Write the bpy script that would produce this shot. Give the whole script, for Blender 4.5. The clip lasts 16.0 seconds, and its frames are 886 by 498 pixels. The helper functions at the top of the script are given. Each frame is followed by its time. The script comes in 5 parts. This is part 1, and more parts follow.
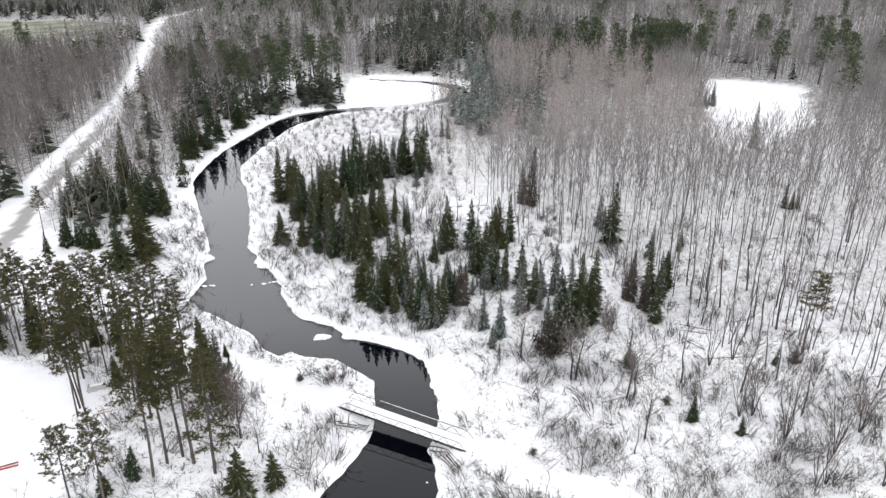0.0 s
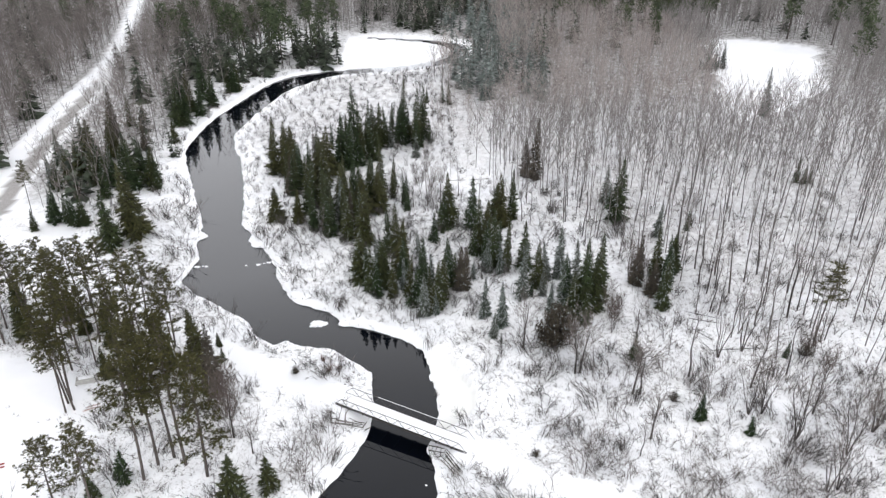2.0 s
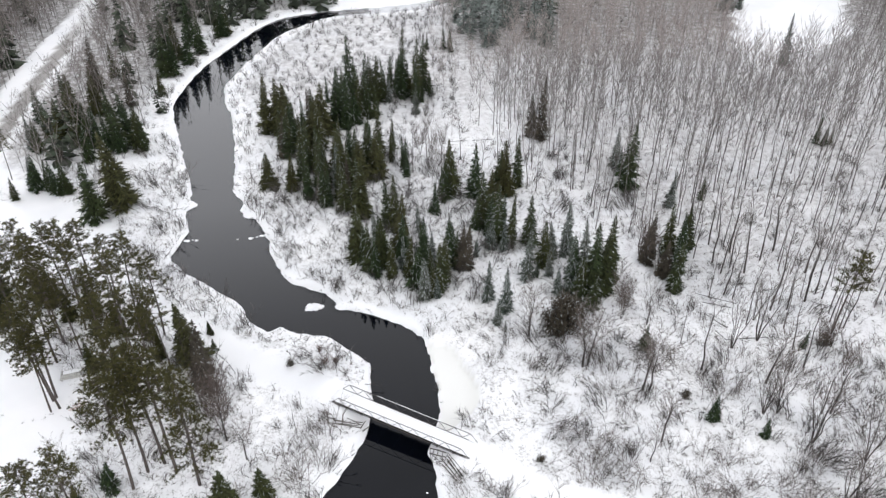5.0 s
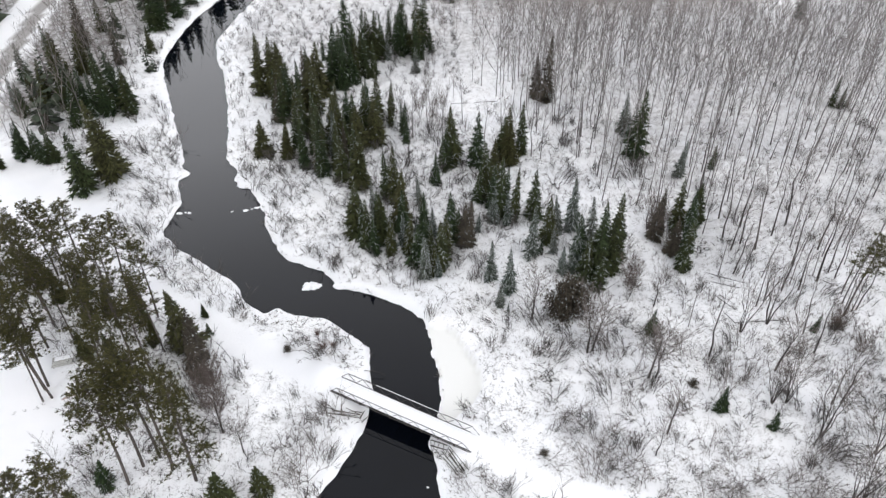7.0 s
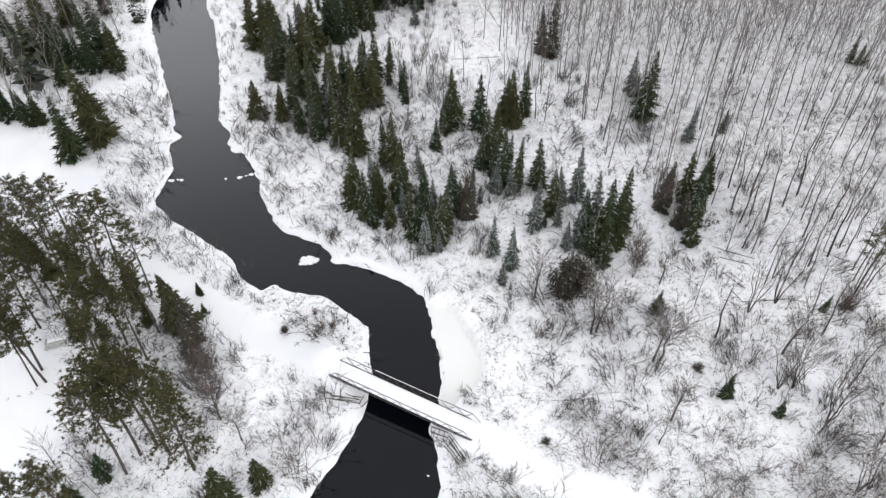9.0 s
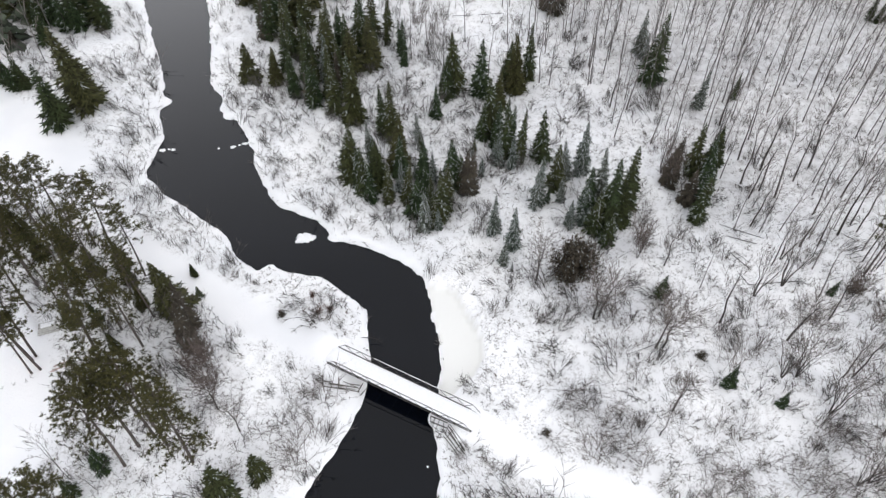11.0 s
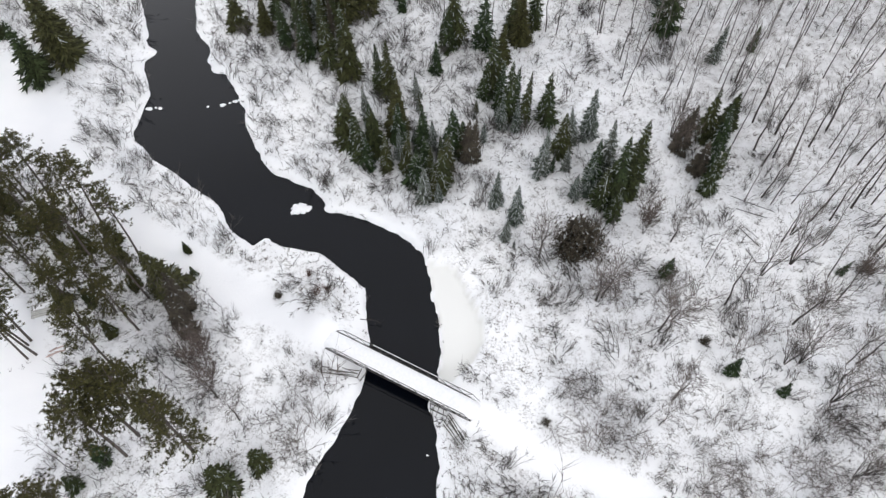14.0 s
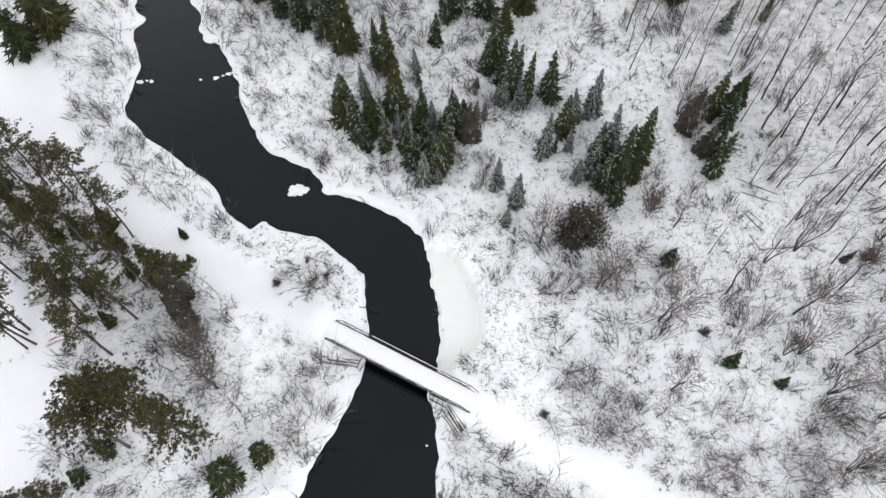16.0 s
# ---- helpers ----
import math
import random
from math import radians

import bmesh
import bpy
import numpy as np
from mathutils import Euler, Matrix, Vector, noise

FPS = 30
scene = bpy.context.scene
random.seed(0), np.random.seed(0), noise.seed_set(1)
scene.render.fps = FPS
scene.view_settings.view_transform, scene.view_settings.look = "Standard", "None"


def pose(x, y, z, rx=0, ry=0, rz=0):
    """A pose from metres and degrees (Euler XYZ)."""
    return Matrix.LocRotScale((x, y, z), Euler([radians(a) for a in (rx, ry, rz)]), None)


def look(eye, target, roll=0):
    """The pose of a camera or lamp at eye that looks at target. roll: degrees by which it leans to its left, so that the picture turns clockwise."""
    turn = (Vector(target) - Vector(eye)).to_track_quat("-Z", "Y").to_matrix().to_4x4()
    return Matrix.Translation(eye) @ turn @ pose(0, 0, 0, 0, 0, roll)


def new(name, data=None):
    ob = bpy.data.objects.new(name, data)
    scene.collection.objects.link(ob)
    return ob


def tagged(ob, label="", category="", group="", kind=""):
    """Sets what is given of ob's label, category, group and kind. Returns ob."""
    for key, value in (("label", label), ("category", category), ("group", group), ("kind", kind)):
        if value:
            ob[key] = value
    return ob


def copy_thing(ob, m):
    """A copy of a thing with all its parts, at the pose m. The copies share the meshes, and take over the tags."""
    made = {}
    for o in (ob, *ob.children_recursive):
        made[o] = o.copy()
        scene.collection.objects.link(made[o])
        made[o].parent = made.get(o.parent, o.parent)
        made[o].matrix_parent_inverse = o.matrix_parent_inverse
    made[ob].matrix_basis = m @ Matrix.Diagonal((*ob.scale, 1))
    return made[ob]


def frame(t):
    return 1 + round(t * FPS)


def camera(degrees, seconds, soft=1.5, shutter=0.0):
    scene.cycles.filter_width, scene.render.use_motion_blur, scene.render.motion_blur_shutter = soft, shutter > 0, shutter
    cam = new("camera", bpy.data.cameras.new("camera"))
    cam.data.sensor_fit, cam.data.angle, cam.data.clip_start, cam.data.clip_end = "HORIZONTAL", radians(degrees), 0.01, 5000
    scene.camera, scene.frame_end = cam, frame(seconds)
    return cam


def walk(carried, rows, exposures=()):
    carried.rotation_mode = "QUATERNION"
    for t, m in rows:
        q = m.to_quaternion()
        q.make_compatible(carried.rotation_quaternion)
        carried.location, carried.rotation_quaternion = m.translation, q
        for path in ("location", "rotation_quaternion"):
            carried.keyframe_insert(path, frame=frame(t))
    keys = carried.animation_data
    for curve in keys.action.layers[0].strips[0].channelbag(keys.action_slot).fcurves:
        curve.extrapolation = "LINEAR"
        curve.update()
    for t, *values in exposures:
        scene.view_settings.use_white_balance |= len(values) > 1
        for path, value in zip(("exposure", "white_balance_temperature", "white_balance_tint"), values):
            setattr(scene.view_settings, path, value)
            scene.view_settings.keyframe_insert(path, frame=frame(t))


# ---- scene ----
# Camera: a drone that climbs and flies forward while its gimbal tilts down.
cam = camera(62.30, 16.0, soft=1.32)
ROWS = [
    (0.0, 0.129, 0.126, 58.382, -0.153, -25.177, -0.201),
    (0.5, 0.136, 1.618, 59.007, -0.124, -26.117, -0.187),
    (1.0, 0.160, 3.108, 59.627, -0.120, -27.063, -0.142),
    (1.5, 0.159, 4.593, 60.250, -0.119, -27.999, -0.101),
    (2.0, 0.146, 6.067, 60.890, -0.129, -28.978, -0.060),
    (2.5, 0.092, 7.539, 61.546, -0.127, -29.935, -0.029),
    (3.0, 0.044, 8.996, 62.191, -0.142, -30.886, -0.020),
    (3.5, 0.020, 10.454, 62.807, -0.150, -31.860, -0.007),
    (4.0, -0.005, 11.931, 63.396, -0.155, -32.832, -0.021),
    (6.5, 0.012, 19.487, 66.214, -0.009, -38.210, -0.105),
    (7.0, 0.013, 20.954, 66.764, 0.004, -39.582, -0.112),
    (7.5, -0.002, 22.440, 67.330, 0.019, -40.922, -0.117),
    (8.0, -0.010, 23.914, 67.911, 0.028, -42.264, -0.106),
    (8.5, -0.013, 25.391, 68.485, 0.029, -43.614, -0.089),
    (9.0, -0.028, 26.893, 69.067, 0.044, -44.948, -0.083),
    (11.5, 0.065, 34.479, 71.995, 0.133, -51.652, -0.042),
    (12.0, 0.078, 36.004, 72.573, 0.161, -52.984, -0.037),
    (12.5, 0.090, 37.547, 73.155, 0.174, -54.342, -0.032),
    (13.0, 0.094, 39.119, 73.739, 0.188, -55.701, -0.049),
    (13.5, 0.104, 40.703, 74.341, 0.216, -57.064, -0.063),
    (14.0, 0.132, 42.298, 74.933, 0.245, -58.446, -0.080),
    (14.5, 0.166, 43.894, 75.506, 0.265, -59.853, -0.094),
    (15.0, 0.189, 45.470, 76.074, 0.282, -61.238, -0.099),
    (15.5, 0.208, 47.027, 76.633, 0.308, -62.611, -0.098),
    (16.0, 0.221, 48.576, 77.192, 0.350, -63.965, -0.081),
]
walk(cam, [(t, pose(x, y, z, 90 + pitch, 0, yaw) @ pose(0, 0, 0, 0, 0, roll)) for t, x, y, z, yaw, pitch, roll in ROWS], ((0, 0.02), (4, -0.15), (10, -0.21), (16, -0.29)))

# Light: a closed white winter overcast with a veiled sun.
world = bpy.data.worlds.new("overcast")
scene.world = world
world.use_nodes = True
wn, wl = world.node_tree.nodes, world.node_tree.links
sky = wn.new("ShaderNodeTexSky")
sky.sky_type, sky.sun_disc = "NISHITA", False
sky.sun_elevation, sky.sun_rotation = radians(48), radians(160)
sky_scaled = wn.new("ShaderNodeMix")
sky_scaled.data_type = "RGBA"
sky_scaled.inputs["Factor"].default_value = 0.06
height = wn.new("ShaderNodeSeparateXYZ")
wl.new(wn.new("ShaderNodeTexCoord").outputs["Generated"], height.inputs[0])
cloud = wn.new("ShaderNodeValToRGB")
for at, v in ((0.35, 1.05), (0.50, 1.15), (0.64, 0.62), (0.78, 0.33)):
    cloud.color_ramp.elements.new(at).color = (v, 1.01 * v, 1.06 * v, 1)
cloud.color_ramp.elements[0].color, cloud.color_ramp.elements[-1].color = (1.0, 1.01, 1.05, 1), (0.26, 0.261, 0.266, 1)
wl.new(height.outputs["Z"], cloud.inputs[0])
bright = wn.new("ShaderNodeVectorMath")
bright.operation = "SCALE"
bright.inputs["Scale"].default_value = 24.8
wl.new(cloud.outputs[0], bright.inputs[0])
wl.new(bright.outputs[0], sky_scaled.inputs["A"])
wl.new(sky.outputs[0], sky_scaled.inputs["B"])
wl.new(sky_scaled.outputs["Result"], wn["Background"].inputs["Color"])
wn["Background"].inputs["Strength"].default_value = 0.1
sun = new("sun", bpy.data.lights.new("sun", "SUN"))
sun.data.energy, sun.data.angle, sun.data.color = 0.5, radians(25), (1.0, 0.97, 0.93)
sun.matrix_world = look((0, 0, 0), (-0.25, 0.6, -0.95))


# ---- materials ----
def shader(name, roughness=0.8, metal=0.0):
    m = bpy.data.materials.new(name)
    m.use_nodes = True
    b = m.node_tree.nodes["Principled BSDF"]
    b.inputs["Roughness"].default_value, b.inputs["Metallic"].default_value = roughness, metal
    return m, m.node_tree.nodes, m.node_tree.links, b


def noise_node(nodes, links, scale, detail=4, coords=None, rough=0.55):
    n = nodes.new("ShaderNodeTexNoise")
    n.inputs["Scale"].default_value, n.inputs["Detail"].default_value = scale, detail
    n.inputs["Roughness"].default_value = rough
    if coords is None:
        coords = nodes.new("ShaderNodeNewGeometry").outputs["Position"]
    links.new(coords, n.inputs["Vector"])
    return n.outputs["Fac"]


def ramp(nodes, links, fac, stops):
    r = nodes.new("ShaderNodeValToRGB")
    els = r.color_ramp.elements
    while len(els) < len(stops):
        els.new(0.5)
    for e, (at, c) in zip(els, stops):
        e.position, e.color = at, (*c, 1) if len(c) == 3 else c
    links.new(fac, r.inputs[0])
    return r.outputs[0]


def mix(nodes, links, fac, a, b, kind="MIX"):
    m = nodes.new("ShaderNodeMix")
    m.data_type, m.blend_type = "RGBA", kind
    for sock, v in (("Factor", fac), ("A", a), ("B", b)):
        if isinstance(v, (int, float)):
            m.inputs[sock].default_value = v
        elif isinstance(v, tuple):
            m.inputs[sock].default_value = (*v, 1)
        else:
            links.new(v, m.inputs[sock])
    return m.outputs["Result"]


def bump(nodes, links, b, height, strength, distance):
    n = nodes.new("ShaderNodeBump")
    n.inputs["Strength"].default_value, n.inputs["Distance"].default_value = strength, distance
    links.new(height, n.inputs["Height"])
    links.new(n.outputs[0], b.inputs["Normal"])


def mottled(name, dark, light, roughness=0.85, scale=6.0, vary=0.35, per_island=False, relief=0.0):
    """Two tones mixed by a coarse and a fine noise, with a tone of its own for each object or leaf."""
    m, nd, lk, b = shader(name, roughness)
    b.inputs["Specular IOR Level"].default_value = 0.5 if roughness < 0.5 else 0.22
    a = noise_node(nd, lk, scale, 5)
    c = ramp(nd, lk, a, [(0.3, dark), (0.7, light)])
    if per_island:
        rnd = nd.new("ShaderNodeNewGeometry").outputs["Random Per Island"]
    else:
        rnd = nd.new("ShaderNodeObjectInfo").outputs["Random"]
    tone = ramp(nd, lk, rnd, [(0.0, (1 - vary,) * 3), (1.0, (1 + vary,) * 3)])
    lk.new(mix(nd, lk, 1.0, c, tone, "MULTIPLY"), b.inputs["Base Color"])
    if relief:
        bump(nd, lk, b, a, 0.6, relief)
    return m


def conifer(name, dark, light, olive, roughness=0.8):
    """Needles: mottled, each spray its own tone, whole trees drifting from green to olive brown."""
    m, nd, lk, b = shader(name, roughness)
    b.inputs["Specular IOR Level"].default_value = 0.18
    c = ramp(nd, lk, noise_node(nd, lk, 2.0, 5), [(0.3, dark), (0.7, light)])
    drift = noise_node(nd, lk, 0.22, 2)
    rnd = nd.new("ShaderNodeObjectInfo").outputs["Random"]
    lean = ramp(nd, lk, mix(nd, lk, 0.5, drift, rnd), [(0.38, (0, 0, 0)), (0.72, (0.7, 0.7, 0.7))])
    c = mix(nd, lk, lean, c, olive)
    tone = ramp(nd, lk, nd.new("ShaderNodeNewGeometry").outputs["Random Per Island"], [(0.0, (0.28,) * 3), (1.0, (1.65,) * 3)])
    lk.new(mix(nd, lk, 1.0, c, tone, "MULTIPLY"), b.inputs["Base Color"])
    return m


def mask_input(nd, name):
    a = nd.new("ShaderNodeAttribute")
    a.attribute_name = name
    return a.outputs["Fac"]


def ground_material():
    """Snow over dead grass and leaf litter; smooth and clean where it is trodden, ploughed or drifted."""
    m, nd, lk, b = shader("snow_ground", 0.75)
    wild = mask_input(nd, "wild")
    big = noise_node(nd, lk, 0.09, 3)
    mid = noise_node(nd, lk, 0.75, 5, rough=0.6)
    fine = noise_node(nd, lk, 4.2, 6, rough=0.75)
    snow = ramp(nd, lk, big, [(0.35, (0.84, 0.85, 0.87)), (0.65, (0.915, 0.917, 0.923))])
    # litter specks, spread wider so their colour also imitates small hummock shading
    litter = ramp(nd, lk, fine, [(0.3, (0.075, 0.066, 0.058)), (0.7, (0.27, 0.245, 0.22))])
    s1 = ramp(nd, lk, mid, [(0.44, (0, 0, 0)), (0.60, (1, 1, 1))])
    s2 = ramp(nd, lk, fine, [(0.50, (0, 0, 0)), (0.60, (1, 1, 1))])
    spots = mix(nd, lk, 1.0, s1, s2, "MULTIPLY")
    amount = mix(nd, lk, 1.0, spots, wild, "MULTIPLY")
    thin = mix(nd, lk, 1.0, amount, (0.75, 0.75, 0.75), "MULTIPLY")
    cover = mix(nd, lk, thin, snow, litter)
    # half-buried undergrowth, and grey hummock shading painted in, as soft blotches
    scrub_shade = ramp(nd, lk, noise_node(nd, lk, 1.25, 4, rough=0.65), [(0.55, (0, 0, 0)), (0.70, (0.5, 0.5, 0.5))])
    patchy = ramp(nd, lk, noise_node(nd, lk, 0.16, 2), [(0.36, (0.25, 0.25, 0.25)), (0.62, (1, 1, 1))])
    scrub_shade = mix(nd, lk, 1.0, mix(nd, lk, 1.0, scrub_shade, patchy, "MULTIPLY"), wild, "MULTIPLY")
    cover = mix(nd, lk, scrub_shade, cover, ramp(nd, lk, fine, [(0.35, (0.11, 0.10, 0.095)), (0.65, (0.34, 0.325, 0.31))]))
    # the closed woods: tree shade painted into the snow, along with litter and undergrowth
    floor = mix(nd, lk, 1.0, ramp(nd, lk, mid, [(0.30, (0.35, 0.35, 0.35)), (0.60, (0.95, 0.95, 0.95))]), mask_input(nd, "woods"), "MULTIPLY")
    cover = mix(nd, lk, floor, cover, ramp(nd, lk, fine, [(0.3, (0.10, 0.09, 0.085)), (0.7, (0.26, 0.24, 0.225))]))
    # the ploughed road: sanded, half-worn snow in two wheel tracks
    road = mask_input(nd, "road")
    grit = ramp(nd, lk, fine, [(0.3, (0.17, 0.157, 0.145)), (0.75, (0.40, 0.38, 0.36))])
    cover = mix(nd, lk, road, cover, grit)
    pasture = mix(nd, lk, 1.0, mask_input(nd, "pasture"), ramp(nd, lk, big, [(0.40, (1, 1, 1)), (0.62, (0.85, 0.85, 0.85))]), "MULTIPLY")
    cover = mix(nd, lk, pasture, cover, ramp(nd, lk, big, [(0.35, (0.085, 0.095, 0.05)), (0.65, (0.17, 0.17, 0.10))]))
    # wet ice frozen to the bank
    ice = mask_input(nd, "ice")
    cover = mix(nd, lk, ice, cover, (0.80, 0.80, 0.775))
    lk.new(cover, b.inputs["Base Color"])
    bump(nd, lk, b, mix(nd, lk, 0.5, mid, fine), 0.35, 0.25)
    return m


def water_material():
    m, nd, lk, b = shader("river_water", 0.02)
    murk = noise_node(nd, lk, 0.12, 3)
    lk.new(ramp(nd, lk, murk, [(0.3, (0.0016, 0.0023, 0.0042)), (0.7, (0.0026, 0.0036, 0.0062))]), b.inputs["Base Color"])
    b.inputs["IOR"].default_value = 1.45
    bump(nd, lk, b, noise_node(nd, lk, 0.9, 2), 0.05, 0.03)
    return m


SNOW_GROUND = ground_material()
WATER = water_material()
SNOW = mottled("packed_snow", (0.82, 0.83, 0.85), (0.90, 0.90, 0.91), 0.7, 3.0, 0.03, relief=0.05)
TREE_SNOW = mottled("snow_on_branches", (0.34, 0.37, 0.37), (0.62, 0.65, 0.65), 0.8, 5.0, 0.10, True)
GREY_ICE = mottled("grey_river_ice", (0.42, 0.43, 0.45), (0.60, 0.61, 0.63), 0.35, 0.4, 0.05)
OLIVE = conifer("olive_needles", (0.012, 0.016, 0.006), (0.042, 0.050, 0.017), (0.050, 0.047, 0.017))
SPRUCE = conifer("spruce_needles", (0.009, 0.016, 0.008), (0.037, 0.058, 0.022), (0.048, 0.047, 0.017))
FROSTED = conifer("frosted_needles", (0.022, 0.033, 0.025), (0.080, 0.098, 0.078), (0.075, 0.080, 0.062))
# far spruces: aerial haze is painted into the needle colour
FAR_SPRUCE = conifer("hazy_spruce_needles", (0.016, 0.025, 0.018), (0.060, 0.078, 0.056), (0.058, 0.062, 0.042))
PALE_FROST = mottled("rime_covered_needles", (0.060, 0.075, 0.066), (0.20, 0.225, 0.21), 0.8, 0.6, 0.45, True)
BROWNED = mottled("browned_needles", (0.030, 0.026, 0.019), (0.078, 0.066, 0.050), 0.85, 0.5, 0.4, True)
FAR_PINE = mottled("green_pine_needles", (0.026, 0.040, 0.020), (0.078, 0.096, 0.048), 0.8, 0.5, 0.40, True)
BUSHY = mottled("dark_pine_needles", (0.020, 0.022, 0.009), (0.070, 0.070, 0.026), 0.8, 2.0, 0.6, True)
PINE = mottled("pine_needles", (0.028, 0.028, 0.010), (0.092, 0.086, 0.031), 0.8, 2.0, 0.65, True)
RUSSET = mottled("russet_stems", (0.075, 0.046, 0.038), (0.20, 0.135, 0.115), 0.9, 2.0, 0.4, True)
RUST = mottled("withered_leaves", (0.030, 0.026, 0.019), (0.085, 0.070, 0.052), 0.85, 2.0, 0.35, True)
PINE_BARK = mottled("pine_bark", (0.045, 0.038, 0.035), (0.13, 0.11, 0.10), 0.9, 4.0, 0.2, relief=0.02)
BARK = mottled("grey_bark", (0.030, 0.026, 0.024), (0.088, 0.078, 0.072), 0.9, 3.0, 0.3, relief=0.01)
TWIG = mottled("bare_twigs", (0.083, 0.072, 0.067), (0.195, 0.171, 0.159), 0.9, 1.5, 0.35, True)
# reddish twigs of the far saplings, their base colour lifted to imitate haze
HAZY_RED_TWIG = mottled("haze_paled_red_twigs", (0.200, 0.175, 0.163), (0.420, 0.372, 0.350), 0.9, 1.5, 0.30, True)
SAPLING_TWIG = mottled("sapling_twigs", (0.062, 0.049, 0.043), (0.150, 0.122, 0.108), 0.9, 1.5, 0.35, True)
# pale bark; part of its lightness is distance haze put into the colour
GREY_BARK = mottled("pale_grey_bark", (0.105, 0.098, 0.094), (0.26, 0.244, 0.235), 0.9, 0.7, 0.3, True)
BROWN_TWIG = mottled("brown_twigs", (0.088, 0.077, 0.071), (0.215, 0.190, 0.178), 0.9, 0.4, 0.35, True)
# twigs of the far woods, with distance haze mixed into the colour
HAZY_TWIG = mottled("haze_paled_twigs", (0.130, 0.120, 0.115), (0.285, 0.265, 0.254), 0.9, 0.4, 0.35, True)
POLE_BARK = mottled("ash_grey_bark", (0.058, 0.052, 0.050), (0.180, 0.166, 0.160), 0.9, 1.2, 0.4, relief=0.01)
BRUSH = mottled("willow_stems", (0.036, 0.033, 0.031), (0.145, 0.132, 0.127), 0.9, 0.5, 0.4, True)
DRY_GRASS = mottled("dry_grass", (0.085, 0.075, 0.066), (0.21, 0.19, 0.17), 0.9, 2.0, 0.3, True)
STEEL = mottled("weathered_steel", (0.020, 0.019, 0.018), (0.065, 0.058, 0.053), 0.6, 6.0, 0.15, relief=0.004)
PALE_BOARD = mottled("pale_boards", (0.30, 0.30, 0.28), (0.50, 0.49, 0.46), 0.85, 6.0, 0.3, relief=0.006)
PINK_BOARD = mottled("faded_pink_boards", (0.36, 0.27, 0.25), (0.60, 0.50, 0.47), 0.85, 6.0, 0.3, relief=0.006)
TIMBER = mottled("weathered_timber", (0.085, 0.078, 0.072), (0.24, 0.22, 0.20), 0.85, 5.0, 0.3, relief=0.01)
# deck planks: the shade under the bridge is put into their colour
SHADE_PLANK = mottled("shade_black_planks", (0.010, 0.009, 0.008), (0.030, 0.027, 0.024), 0.8, 5.0, 0.2, relief=0.01)
CREOSOTED = mottled("old_creosoted_timber", (0.035, 0.032, 0.030), (0.12, 0.11, 0.10), 0.85, 4.0, 0.35, relief=0.01)
RED_PAINT = mottled("faded_red_paint", (0.22, 0.045, 0.035), (0.34, 0.085, 0.06), 0.6, 3.0, 0.1)


# ---- plan of the valley: metres, x east, y north ----
WATER_Z = -0.6


def spline(points, step=0.6):
    """A smooth line through the given places, sampled about every step metres."""
    p = np.array(points, float)
    p = np.vstack([2 * p[0] - p[1], p, 2 * p[-1] - p[-2]])
    out = []
    for a, b, c, d in zip(p[:-3], p[1:-2], p[2:-1], p[3:]):
        n = max(2, int(np.hypot(*(c - b)) / step))
        t = (np.arange(n) / n)[:, None]
        out.append(0.5 * (2 * b + (c - a) * t + (2 * a - 5 * b + 4 * c - d) * t**2 + (3 * b - a - 3 * c + d) * t**3))
    return np.vstack(out + [p[-2:-1]])


def to_line(x, y, line):
    """Distance from each place to a polyline."""
    x, y = np.asarray(x, float), np.asarray(y, float)
    best = np.full(x.shape, 1e9)
    for (ax, ay), (bx, by) in zip(line[:-1], line[1:]):
        dx, dy = bx - ax, by - ay
        t = np.clip(((x - ax) * dx + (y - ay) * dy) / (dx * dx + dy * dy + 1e-9), 0, 1)
        best = np.minimum(best, (x - ax - t * dx) ** 2 + (y - ay - t * dy) ** 2)
    return np.sqrt(best)


def inside(x, y, ring):
    x, y = np.asarray(x, float), np.asarray(y, float)
    odd = np.zeros(x.shape, bool)
    for (ax, ay), (bx, by) in zip(ring, np.roll(ring, -1, axis=0)):
        if ay != by:
            odd ^= ((ay > y) != (by > y)) & (x < (bx - ax) * (y - ay) / (by - ay) + ax)
    return odd


def lattice(x, y, size, seed):
    """Smooth value noise in 0..1 with cells of that size."""
    u, v = np.asarray(x, float) / size, np.asarray(y, float) / size
    i, j = np.floor(u).astype(np.int64), np.floor(v).astype(np.int64)
    a, b = u - i, v - j
    a, b = a * a * (3 - 2 * a), b * b * (3 - 2 * b)

    def h(p, q):
        n = (p * 374761393 + q * 668265263 + seed * 974634541) & 0x7FFFFFFF
        n = ((n ^ (n >> 13)) * 1274126177) & 0x7FFFFFFF
        return ((n ^ (n >> 16)) & 0xFFFF) / 65535.0

    return (h(i, j) * (1 - a) + h(i + 1, j) * a) * (1 - b) + (h(i, j + 1) * (1 - a) + h(i + 1, j + 1) * a) * b


